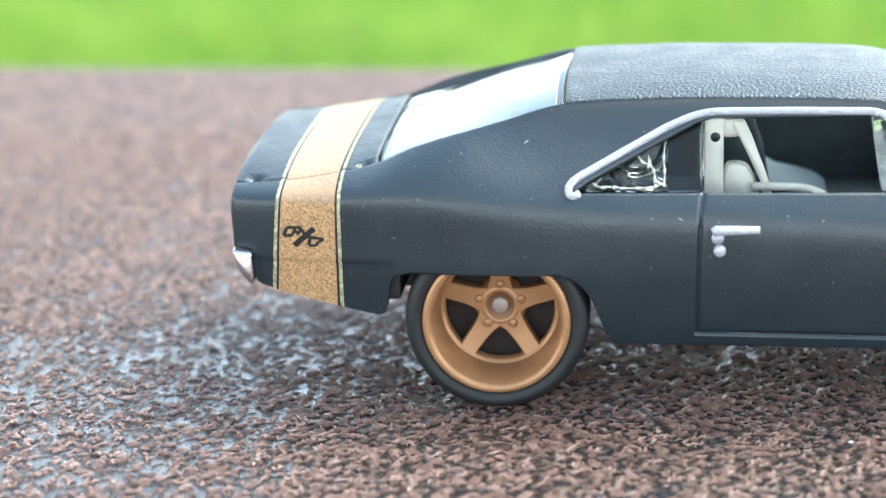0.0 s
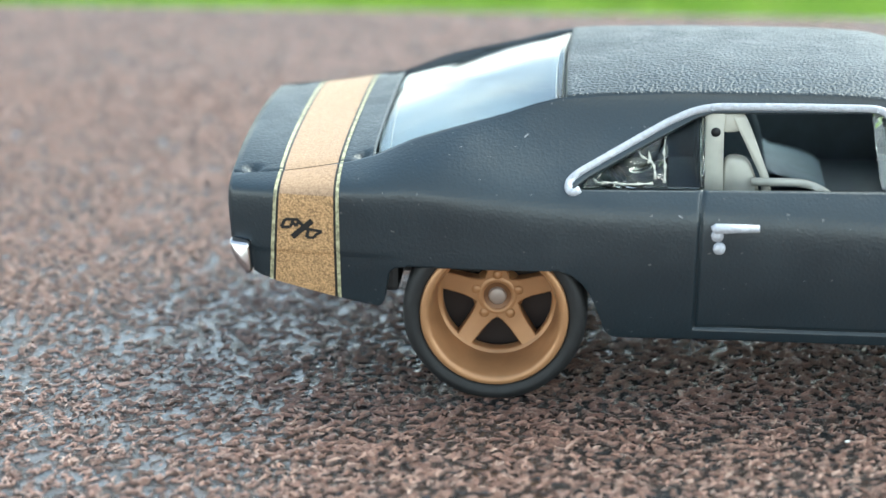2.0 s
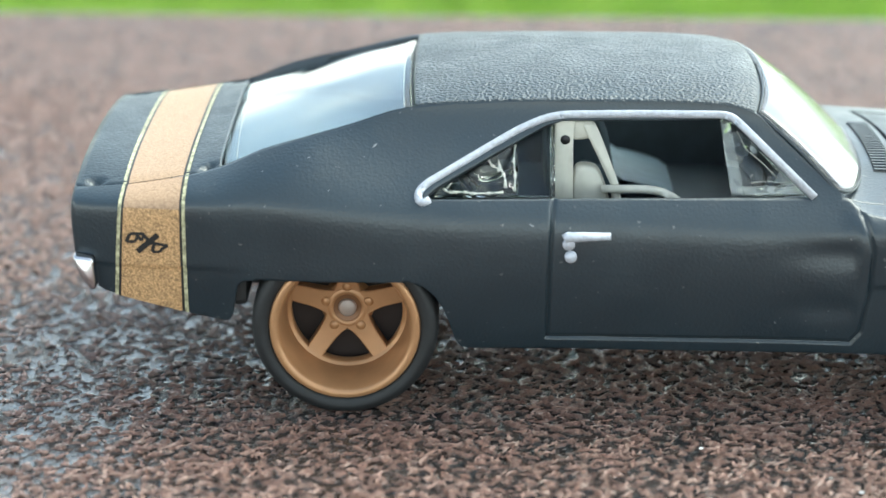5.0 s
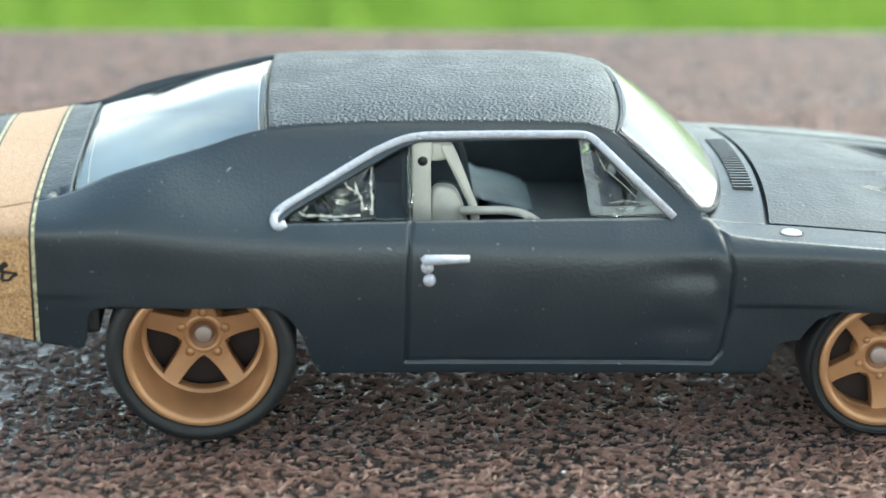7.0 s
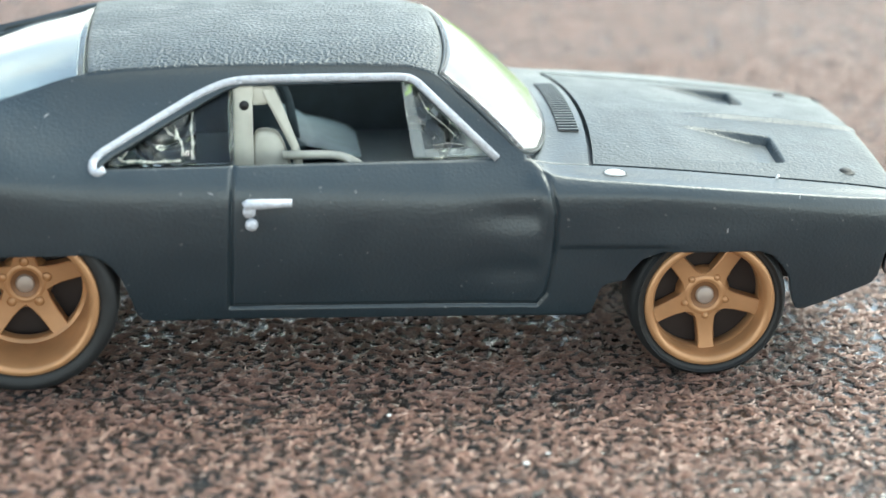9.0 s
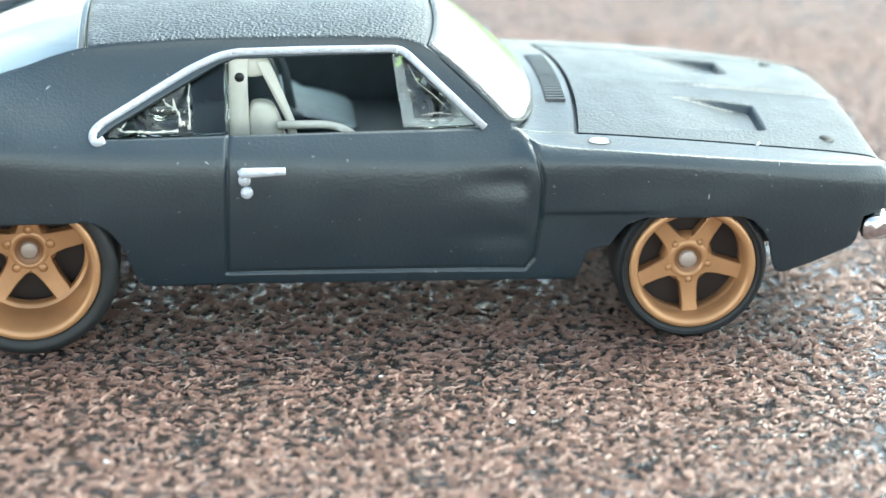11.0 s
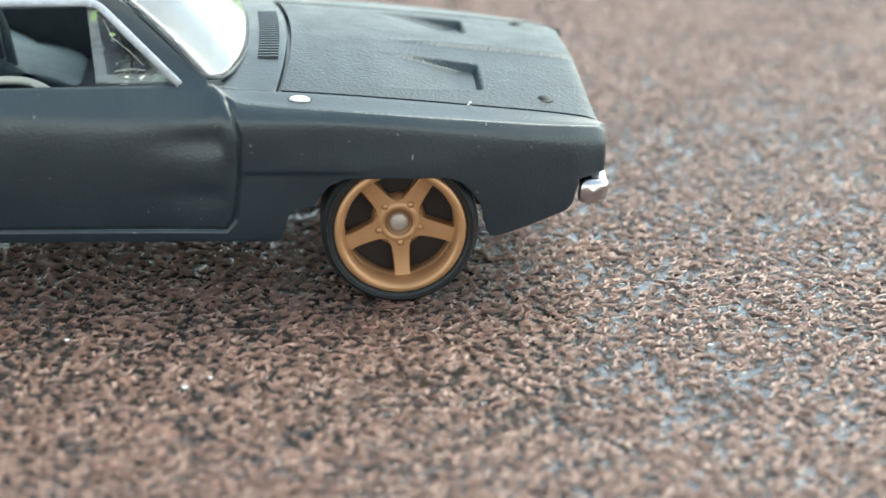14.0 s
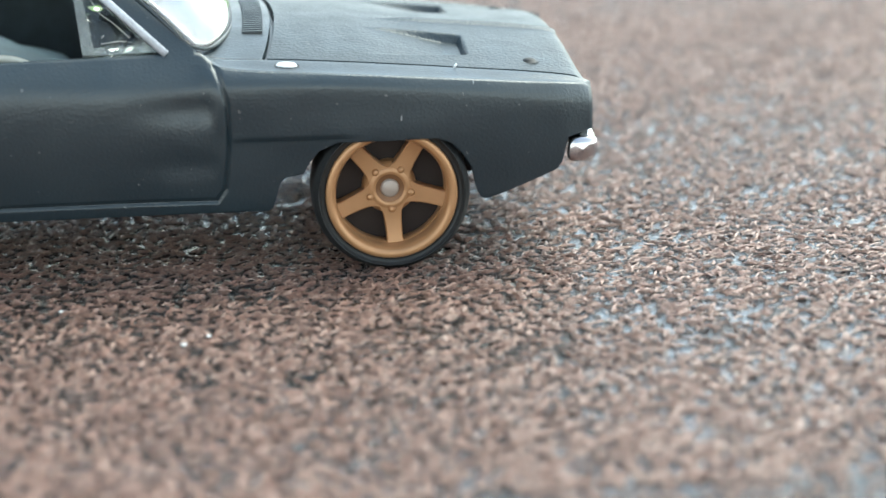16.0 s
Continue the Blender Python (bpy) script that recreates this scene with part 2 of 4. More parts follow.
def curve(pairs):
    """A smooth curve through points that never overshoots (monotone cubic)."""
    x, y = np.array(pairs, float).T
    h, d = np.diff(x), np.diff(y) / np.diff(x)
    m = np.r_[d[0], np.where(d[1:] * d[:-1] > 0, 2 * d[1:] * d[:-1] / (d[1:] + d[:-1] + 1e-12), 0), d[-1]]

    def f(q):
        q = np.clip(np.asarray(q, float), x[0], x[-1])
        i = np.clip(np.searchsorted(x, q) - 1, 0, len(h) - 1)
        s = (q - x[i]) / h[i]
        return ((1 + 2 * s) * (1 - s) ** 2 * y[i] + s * (1 - s) ** 2 * h[i] * m[i] + s * s * (3 - 2 * s) * y[i + 1] + s * s * (s - 1) * h[i] * m[i + 1])

    return f


def line(pairs):
    x, y = np.array(pairs, float).T
    return lambda q: np.interp(q, x, y)


def smooth01(a, b, x):
    s = np.clip((np.asarray(x, float) - a) / (b - a), 0, 1)
    return s * s * (3 - 2 * s)


def sheet(bm, P, flip=False):
    """Add a grid of points P[i, j] to a bmesh as quads."""
    n, m = P.shape[:2]
    v = [[bm.verts.new(P[i, j]) for j in range(m)] for i in range(n)]
    for i in range(n - 1):
        for j in range(m - 1):
            q = [v[i][j], v[i + 1][j], v[i + 1][j + 1], v[i][j + 1]]
            bm.faces.new(q[::-1] if flip else q)
    return v


def both_sides(bm, P):
    """The same sheet on the near and the far side (y mirrored)."""
    sheet(bm, P)
    Q = P.copy()
    Q[..., 1] *= -1
    sheet(bm, Q, True)


def tidy(bm, d=1e-4):
    bmesh.ops.remove_doubles(bm, verts=bm.verts, dist=d)
    bmesh.ops.dissolve_degenerate(bm, dist=d * 0.5, edges=bm.edges)
    return bm


def lathe(profile, n=72):
    """Turn a profile of (radius, y) round the y axis."""
    bm = bmesh.new()
    P = np.array([[(r * math.cos(a), y, r * math.sin(a)) for r, y in profile] for a in np.linspace(0, 2 * math.pi, n + 1)])
    sheet(bm, P)
    return tidy(bm)


def box(bm, lo, hi, bevel=0.0, m=None):
    r = bmesh.ops.create_cube(bm, size=1.0)
    vs = r["verts"]
    for v in vs:
        v.co = Vector([lo[i] + (v.co[i] + 0.5) * (hi[i] - lo[i]) for i in range(3)])
    if bevel:
        es = list({e for v in vs for e in v.link_edges})
        out = bmesh.ops.bevel(bm, geom=es, offset=bevel, segments=2, affect="EDGES", profile=0.6)
        vs = list({v for f in out["faces"] for v in f.verts} | {v for v in vs if v.is_valid})
    if m:
        bmesh.ops.transform(bm, matrix=m, verts=vs)
    return vs


def tube(points, r, n=10, flat=1.0, bm=None, closed=False):
    """A rod along points; r may be a number or one per point; flat squeezes it along y."""
    bm = bm or bmesh.new()
    pts = [Vector(p) for p in points]
    rs = [r] * len(pts) if isinstance(r, (int, float)) else r
    rings = []
    for i, p in enumerate(pts):
        a, b = pts[i - 1] if i or closed else p, pts[(i + 1) % len(pts)] if i + 1 < len(pts) or closed else p
        t = (b - a).normalized()
        u = t.cross(Vector((0, 1, 0)))
        u = (u if u.length > 1e-3 else Vector((1, 0, 0))).normalized()
        w = t.cross(u)
        rings.append([bm.verts.new(p + rs[i] * (math.cos(k) * u + flat * math.sin(k) * w)) for k in np.linspace(0, 2 * math.pi, n, endpoint=False)])
    for i in range(len(rings) - (0 if closed else 1)):
        A, B = rings[i], rings[(i + 1) % len(rings)]
        for j in range(n):
            bm.faces.new((A[j], A[(j + 1) % n], B[(j + 1) % n], B[j]))
    if not closed:
        bm.faces.new(rings[0][::-1]), bm.faces.new(rings[-1])
    bmesh.ops.recalc_face_normals(bm, faces=bm.faces)
    return bm


def rounded(points, cut=0.06, n=5):
    """A polyline with its corners rounded."""
    pts = [Vector(p) for p in points]
    out = [pts[0]]
    for a, b, c in zip(pts, pts[1:], pts[2:]):
        p, q = b + (a - b).normalized() * min(cut, (a - b).length / 2), b + (c - b).normalized() * min(cut, (c - b).length / 2)
        out += [(p * (1 - s) + b * s) * (1 - s) + (b * (1 - s) + q * s) * s for s in np.linspace(0, 1, n)]
    return out + [pts[-1]]


# ---- ground: granite slab and the lawn beyond it ----
bm = bmesh.new()
box(bm, (-90, -80, -42.5), (100, 10.5, -0.004), 0.12)
slab = tagged(part("pavement", bm, SLAB, None, smooth=False), "red granite slab with worn polish and dark grains", "pavement", kind="structure")
# its worn top: flakes that stand above the polished bed, finest round the car
STEP = 0.023


def waves(shape, size, spread, seed, squeeze=1.0, lean=-0.5, long=1.0):
    """Smooth random relief whose features measure about size centimetres."""
    g = np.random.default_rng(seed)
    fy = np.fft.fftfreq(shape[0], STEP)[:, None] * long
    fx = np.fft.fftfreq(shape[1], STEP)[None]
    fx, fy = (fx * math.cos(lean) + fy * math.sin(lean)) * squeeze, fy * math.cos(lean) - fx * math.sin(lean)
    f, f0 = np.hypot(fx, fy), 1.0 / size
    w = np.fft.ifft2(np.fft.fft2(g.standard_normal(shape)) * np.exp(-(((f - f0) / (spread * f0)) ** 2))).real
    return w / w.std()


gx, gy = np.arange(-7.6, 11.8, STEP), np.arange(-6.0, 10.42, STEP)
shape = (len(gy), len(gx))
# worn grains with curled fibres across them and glossy gaps between
strand = [1 - np.abs(waves(shape, size, 0.45, seed, squeeze, lean, 1.6)) for size, seed, squeeze, lean in ((0.165, 1, 1.9, -0.6), (0.15, 2, 1.8, 0.5), (0.18, 4, 1.7, 1.5))]
fold = np.maximum(np.maximum(strand[0], strand[1] - 0.05), strand[2] - 0.1)
grain = 0.55 * waves(shape, 0.12, 0.5, 12, 1.3, -0.4) + 0.55 * waves(shape, 0.07, 0.5, 13, 1.3, 0.7)
flake = grain + 1.1 * (fold - fold.mean()) / fold.std() * 0.45 + 0.13 * waves(shape, 0.8, 0.6, 3) + 0.08 * waves(shape, 4.0, 0.7, 6)
low = np.quantile(flake, 0.50)
# the polish survives best beside the tail and is worn off farther out
across, along = np.meshgrid(gx, gy)
flake = flake + 0.5 * smooth01(1.5, 6.0, along) - 0.42 * smooth01(0.2, -2.5, across) * smooth01(1.5, -0.5, along)
raised = smooth01(low - 0.6, low + 0.45, flake)
relief = raised * (0.007 + 0.0065 * np.clip(flake - low, 0, 2.5) + 0.0035 * waves(shape, 0.055, 0.4, 5, 1.6)) + 0.0012 * waves(shape, 0.5, 0.5, 7)
rim = np.minimum(1, 10 * np.minimum.outer(np.minimum(gy - gy[0], gy[-1] - gy), np.full(len(gx), 9.0)))
relief = (np.clip(relief, -0.004, 0.075) * rim + 0.0).ravel()
GX, GY = np.meshgrid(gx, gy)
V = np.stack([GX.ravel(), GY.ravel(), relief], 1) * CM
i = (np.arange(len(gy) - 1)[:, None] * len(gx) + np.arange(len(gx) - 1)[None]).ravel()
F = np.stack([i, i + 1, i + 1 + len(gx), i + len(gx)], 1)
me = bpy.data.meshes.new("surface")
me.vertices.add(len(V))
me.vertices.foreach_set("co", V.ravel())
me.loops.add(F.size)
me.loops.foreach_set("vertex_index", F.ravel())
me.polygons.add(len(F))
me.polygons.foreach_set("loop_start", np.arange(len(F)) * 4)
me.polygons.foreach_set("use_smooth", np.ones(len(F), bool))
me.update(calc_edges=True)
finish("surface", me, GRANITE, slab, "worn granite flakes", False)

# loose curled flakes standing up from the worn surface
rng = np.random.default_rng(11)
M = 240000
px, py = rng.uniform(-6.8, 11.2, M), -5.4 + 12.4 * rng.random(M) ** 1.35
base = relief.reshape(shape)[np.round((py - gy[0]) / STEP).astype(int), np.round((px - gx[0]) / STEP).astype(int)]
keep = (base > 0.005) | (rng.random(M) < 0.02)
px, py, base = px[keep], py[keep], base[keep]
M = len(px)
turn, size, wide = rng.uniform(0, 2 * math.pi, M), rng.uniform(0.04, 0.105, M), 0.003 + 0.0075 * rng.random(M) ** 1.5
rise, curl = rng.uniform(0.002, 0.012, M), rng.uniform(-1.2, 1.2, M)
rows = []
for u, fat, lift in ((-0.5, 0.45, 0.0), (-0.1, 1.0, 0.75), (0.25, 0.9, 1.0), (0.5, 0.3, 0.7)):
    a = turn + curl * u
    cx, cy = px + np.cos(a) * size * u, py + np.sin(a) * size * u
    for e, tip in ((-1, 0.0), (1, 0.003)):
        rows.append(np.stack([cx - e * np.sin(a) * wide * fat, cy + e * np.cos(a) * wide * fat, base - 0.003 + rise * lift + tip], 1))
V = np.stack(rows, 1).reshape(-1, 3) * CM
i = np.arange(M)[:, None] * 8
F = np.concatenate([i + np.array([k, k + 1, k + 3, k + 2]) for k in (0, 2, 4)], 1).reshape(-1, 4)
me = bpy.data.meshes.new("flakes")
me.vertices.add(len(V))
me.vertices.foreach_set("co", V.ravel())
me.loops.add(F.size)
me.loops.foreach_set("vertex_index", F.ravel())
me.polygons.add(len(F))
me.polygons.foreach_set("loop_start", np.arange(len(F)) * 4)
me.polygons.foreach_set("use_smooth", np.ones(len(F), bool))
me.update(calc_edges=True)
chips = finish("flakes", me, FLAKE, slab, "curled pink-brown granite flakes", False)
chips["kind"] = "stuff"

bm = bmesh.new()
sheet(bm, np.array([[(x, y, -42.0) for y in (-60000, 0, 60000)] for x in (-60000, 0, 60000)]))
tagged(part("ground", bm, lawn_soil(), None, smooth=False), "green lawn reaching to the horizon", "ground", kind="structure")
rng = np.random.default_rng(4)
N = 130000
gx, gy = np.where(np.arange(N) < 45000, rng.normal(0, 150, N), rng.uniform(-420, 420, N)), np.where(np.arange(N) < 45000, 50.0 + rng.gamma(2.2, 50, N), rng.uniform(-165, 480, N))
clear = (np.abs(gx) < 110) & (gy < 16) & (gy > -90)
gy = np.where(clear, gy + 120, gy)
gh, ga = rng.uniform(3.0, 6.5, N), rng.uniform(0, 6.28, N)
lean, wide = rng.uniform(0.5, 4.0, N), rng.uniform(0.3, 0.6, N)
c, s = np.cos(ga), np.sin(ga)
V = np.stack([np.stack([gx - wide * s, gy + wide * c, gx * 0 - 42.2], 1), np.stack([gx + wide * s, gy - wide * c, gx * 0 - 42.2], 1),
              np.stack([gx + 0.4 * lean * c, gy + 0.4 * lean * s, -42 + gh * 0.65], 1), np.stack([gx + lean * c, gy + lean * s, -42 + gh], 1)], 1).reshape(-1, 3) * CM
F = [(4 * i, 4 * i + 1, 4 * i + 2) for i in range(N)] + [(4 * i + 1, 4 * i + 3, 4 * i + 2) for i in range(N)]
me = bpy.data.meshes.new("grass")
me.from_pydata(V.tolist(), [], F)
tagged(finish("grass", me, blade_green(), None, "", False), "bright green mown grass on the lawn", "grass", kind="stuff")

# ---- toy car: x runs from tail to nose, near side at negative y ----
car = tagged(new("toy_car"), "matte black die-cast muscle car with gold wheels and tail stripe", "toy car")

bottom = line([(-1.84, 1.13), (-1.70, 1.12), (-1.69, 0.88), (-1.64, 0.85), (-1.04, 0.692), (-0.82, 0.648), (-0.785, 0.665), (-0.765, 0.71), (-0.745, 0.85), (-0.73, 0.93), (-0.69, 0.965), (-0.60, 0.985),
               (0.44, 0.99), (0.53, 0.96), (0.60, 0.90), (0.66, 0.81), (0.71, 0.68), (0.76, 0.52), (0.80, 0.475), (0.86, 0.465), (3.40, 0.445), (3.80, 0.44), (3.84, 0.47), (3.865, 0.56), (3.89, 0.655),
               (3.93, 0.685), (4.05, 0.71), (4.09, 0.78), (4.16, 0.87), (4.30, 0.93), (4.95, 0.93), (5.05, 0.895), (5.14, 0.80), (5.20, 0.70), (5.23, 0.55), (5.26, 0.47), (5.31, 0.455), (5.45, 0.50), (5.80, 0.63), (5.84, 0.68), (5.88, 0.86), (6.06, 0.90)])
ridge = curve([(-1.84, 1.55), (-1.5, 1.58), (-1.06, 1.65), (-0.87, 1.69), (-0.55, 1.82), (0.0, 1.97), (0.47, 2.092), (0.8, 2.115), (1.4, 2.128), (2.1, 2.128), (2.55, 2.113), (2.77, 2.065), (2.9, 1.96),
               (3.30, 1.62), (3.42, 1.535), (3.50, 1.475), (3.60, 1.455), (3.8, 1.435), (4.09, 1.415), (4.6, 1.375), (5.21, 1.315), (5.6, 1.27), (5.89, 1.235), (6.0, 1.215), (6.06, 1.17)])
ridge_y = curve([(-1.84, 1.17), (-1.5, 1.20), (-1.06, 1.20), (-0.87, 1.16), (-0.4, 1.13), (0.47, 1.01), (1.5, 0.98), (2.55, 0.98), (2.77, 1.02), (3.42, 1.31), (3.55, 1.39), (3.8, 1.42), (4.6, 1.46), (5.3, 1.42), (5.8, 1.34), (6.06, 1.24)])
width = curve([(-1.84, 1.34), (-1.7, 1.385), (-1.5, 1.42), (-1.0, 1.47), (0.0, 1.55), (0.7, 1.55), (1.5, 1.525), (2.3, 1.51), (3.5, 1.50), (4.6, 1.515), (5.3, 1.475), (5.8, 1.395), (6.06, 1.30)])
shoulder = curve([(-1.84, 1.47), (-1.3, 1.495), (-0.6, 1.515), (0.0, 1.50), (1.4, 1.44), (2.4, 1.39), (3.0, 1.36), (3.5, 1.34), (4.09, 1.33), (5.2, 1.22), (6.06, 1.08)])
bend = curve([(-1.84, 1.35), (-1.0, 1.5), (-0.6, 1.25), (-0.1, 0.85), (0.5, 0.55), (2.8, 0.52), (3.35, 0.9), (3.6, 1.8), (6.06, 1.8)])
SILL = 1.555
opening = line([(0.50, 1.54), (0.62, 1.62), (1.36, 1.97), (1.47, 2.003), (2.57, 2.018), (2.61, 2.008), (3.15, SILL)])
SEAM = [(1.42, 1.60), (1.40, 1.50), (1.385, 1.0), (1.38, 0.56), (3.0, 0.545), (3.46, 0.535), (3.52, 0.62), (3.555, 0.9), (3.56, 1.22), (3.52, 1.38), (3.485, 1.47)]


def to_line(x, z, pts):
    best = np.full(np.shape(x), 9.0)
    for (ax, az), (bx, bz) in zip(pts, pts[1:]):
        s = np.clip(((x - ax) * (bx - ax) + (z - az) * (bz - az)) / ((bx - ax) ** 2 + (bz - az) ** 2), 0, 1)
        best = np.minimum(best, np.hypot(x - ax - s * (bx - ax), z - az - s * (bz - az)))
    return best


lower = curve([(0.40, 0.21), (0.60, 0.14), (0.85, 0.080), (1.05, 0.044), (1.25, 0.017), (1.38, 0.004), (1.45, 0.0)])


def side_y(x, z, out=0.0, seams=True):
    """Half the car's width at a place of its flank."""
    w, zs, zt = width(x), shoulder(x), ridge(x)
    tail = smooth01(0.7, -1.1, x)
    u, e = (z - zs) / np.maximum(zt - zs, 0.02), np.minimum((0.13 - 0.095 * tail) / np.maximum(zt - zs, 0.02), 0.6)
    q = np.clip((u + np.sqrt(u * u + e * e)) / (1 + np.sqrt(1 + e * e)), 0, 1)
    b = bend(x)
    lean = np.where(b < 1, 1 - (1 - q) ** (1 + 0.95 * (1 - b)), q ** np.maximum(b, 1))
    y = w - (w - ridge_y(x)) * (lean * (1 - tail) + (0.35 * q + 0.65 * q**3) * tail)
    y = y - lower(np.clip(z + (1.45 - zs), 0.4, 1.45))
    flare = np.exp(-(((x - 0.0) / 0.85) ** 4)) + np.exp(-(((x - 4.64) / 0.75) ** 4))
    y = y + 0.014 * flare * np.exp(-(((z - 0.97) / 0.17) ** 2))
    crease = smooth01(3.5, 3.7, x) * smooth01(4.5, 4.2, x)
    y = y - 0.022 * crease * smooth01(0.985, 0.955, z) * smooth01(0.5, 0.9, z)
    scoop = smooth01(2.75, 3.36, x) * smooth01(3.50, 3.42, x)
    y = y - 0.030 * scoop * (np.exp(-(((z - 1.20) / 0.10) ** 2)) + 0.5 * np.exp(-(((z - 0.80) / 0.09) ** 2)))
    y = y + 0.012 * smooth01(-0.6, -0.9, x) * smooth01(1.035, 1.07, z)
    if seams:
        y = y - 0.022 * np.exp(-((to_line(x, z, SEAM) / 0.015) ** 2))
    return y + out


def flank(x, z, out=0.0):
    return float(side_y(np.array(x), np.array(z), out, False))


xs = np.unique(np.round(np.r_[np.linspace(-1.84, 6.06, 280), np.linspace(1.34, 1.46, 18), np.linspace(3.43, 3.60, 24), 0.50, 0.62, 1.36, 1.47, 2.57, 2.61, 3.15,
                              -1.70, -1.69, np.linspace(-0.84, -0.6, 12), np.linspace(0.44, 0.86, 16), np.linspace(3.8, 4.2, 24), np.linspace(5.0, 5.32, 14), 5.84, 5.88], 4))
zs_ = np.unique(np.r_[np.linspace(0.44, SILL, 64), np.linspace(0.50, 0.59, 12), np.linspace(1.36, 1.45, 19)])
bm = bmesh.new()
X = xs[:, None] + 0 * zs_[None]
top = np.minimum(SILL, ridge(xs) - 0.0)[:, None]
KNEE = shoulder(xs)[:, None]  # one row of the mesh runs along the shoulder
Z = np.where(zs_[None] < 1.4, zs_[None] + (KNEE - 1.4) * np.clip((zs_[None] - 0.62) / 0.78, 0, 1), KNEE + (top - KNEE) * (zs_[None] - 1.4) / (SILL - 1.4))
Z = np.clip(Z, np.minimum(bottom(xs)[:, None], top), top)
both_sides(bm, np.stack([X, -side_y(X, Z), Z], -1))
up = xs[(ridge(xs) > SILL + 1e-3)]
cuts = [up[up <= 0.5 + 1e-6], up[(up >= 0.5 - 1e-6) & (up <= 3.15 + 1e-6)], up[up >= 3.15 - 1e-6]]
for n, cx in enumerate(cuts):
    lo = opening(cx) if n == 1 else np.full(len(cx), SILL)
    lo = np.minimum(np.maximum(lo, SILL), ridge(cx))
    s = np.linspace(0, 1, 26)[None]
    Z = lo[:, None] * (1 - s) + ridge(cx)[:, None] * s
    X = cx[:, None] + 0 * s
    both_sides(bm, np.stack([X, -side_y(X, Z), Z], -1))

HOOD_Y = 1.17


def hood_rear(y):
    return 3.81 + 0.09 * (1 - (np.abs(y) / HOOD_Y) ** 2)


def top_z(x, y):
    """The height of the fenders, cowl and hood."""
    a, r = np.abs(y), ridge_y(x)
    rim = np.interp(x, [3.3, 3.42, 3.5, 3.6], [1.52, 1.50, 1.475, 0.0])
    zt = np.maximum(np.minimum(ridge(x), 1.60), rim)
    zi = np.maximum(curve([(3.3, 1.53), (3.6, 1.475), (3.8, 1.465), (4.09, 1.445), (5.21, 1.34), (5.89, 1.262), (6.06, 1.22)])(x), 0)
    s = smooth01(0, 1, np.clip((r - a) / np.maximum(r - HOOD_Y, 0.02), 0, 1))
    return zt * (1 - s) + (zi + 0.085 * (1 - (np.minimum(a, HOOD_Y) / HOOD_Y) ** 2)) * s


# fender tops, cowl and a sunk bed under the hood
fx = xs[xs >= 3.36]
t = np.linspace(0, 1, 12)
GAP = HOOD_Y + 0.02
X = fx[:, None] + 0 * t[None]
Y = -(np.maximum(ridge_y(X), GAP + 0.01) * (1 - t) + GAP * t)
strip = np.stack([X, Y, top_z(X, Y)], -1)
wall = strip[:, -1:].copy()
wall[..., 2] -= 0.06 * smooth01(3.80, 3.83, wall[..., 0])
both_sides(bm, np.concatenate([strip, wall], 1)[:, ::-1])
u = np.linspace(-GAP, GAP, 81)[None]
t = np.linspace(0, 1, 22)[:, None]
X = 3.36 * (1 - t) + (hood_rear(u) - 0.0) * t
cowl = np.stack([X, u + 0 * t, top_z(X, u + 0 * t)], -1)
wall = cowl[-1:].copy()
wall[..., 2] -= 0.06
sheet(bm, np.concatenate([cowl, wall], 0))
t = np.linspace(0, 1, 30)[:, None]
X = hood_rear(u) * (1 - t) + 5.97 * t
sheet(bm, np.stack([X, u + 0 * t, top_z(X, u + 0 * t) - 0.06], -1))
# deck
dx = np.linspace(-1.84, -0.86, 80)
v = np.linspace(-1, 1, 141)
D = dx[:, None] + 0 * v[None]
Yd = ridge_y(D) * v[None]
lip = 0.03 * smooth01(-1.45, -1.80, D) - 0.04 * smooth01(-1.78, -1.86, D)
D2 = D - 0.03 * (1 - v[None] ** 2) * smooth01(-1.2, -1.84, D)
Zd = ridge(D) + (0.055 + lip) * (1 - np.abs(v[None]) ** 3) - 0.022 * np.exp(-(((1 - np.abs(v[None])) / 0.015) ** 2))
for x0 in (-0.93, -1.70):  # a small notch at each corner of the lid
    Zd = Zd - 0.045 * np.exp(-(((D - x0) / 0.055) ** 2)) * np.exp(-(((1 - np.abs(v[None]) - 0.05) / 0.035) ** 2))
lid = bmesh.new()
sheet(lid, np.stack([D2, Yd, Zd], -1))
bmesh.ops.recalc_face_normals(lid, faces=lid.faces)
v = np.linspace(-1, 1, 61)
# tail and nose panels
tz = np.linspace(0, 1, 14)
TZ = (ridge(-1.84) + 0.045 * (1 - np.abs(v) ** 3))[:, None] * (1 - tz)[None] + 1.12 * tz[None]
T = np.stack([(-1.84 - 0.03 * (1 - v**2))[:, None] - 0.05 * np.sin(np.pi * tz)[None] * (1 - v[:, None] ** 8), v[:, None] * side_y(-1.84, np.minimum(TZ, ridge(-1.84))), TZ], -1)
sheet(bm, T, True)
N_ = np.stack([(6.05 - 0.075 * (1 - np.abs(v) ** 10))[:, None] - 0.05 * tz[None] ** 2, v[:, None] * (1.235 + 0.05 * np.sin(np.pi * tz * 0.5)[None]), (top_z(6.05 + 0 * v, 1.24 * v))[:, None] * (1 - tz)[None] + 0.72 * tz[None]], -1)
sheet(bm, N_)
tidy(bm, 6e-4)
bmesh.ops.recalc_face_normals(bm, faces=bm.faces)
body = sharp(part("body", bm, PAINT, car, "satin black painted body"), 58)
thick(body, 0.045)
thick(part("trunk_lid", lid, CRINKLE, car, "grainy black trunk lid"), 0.045)

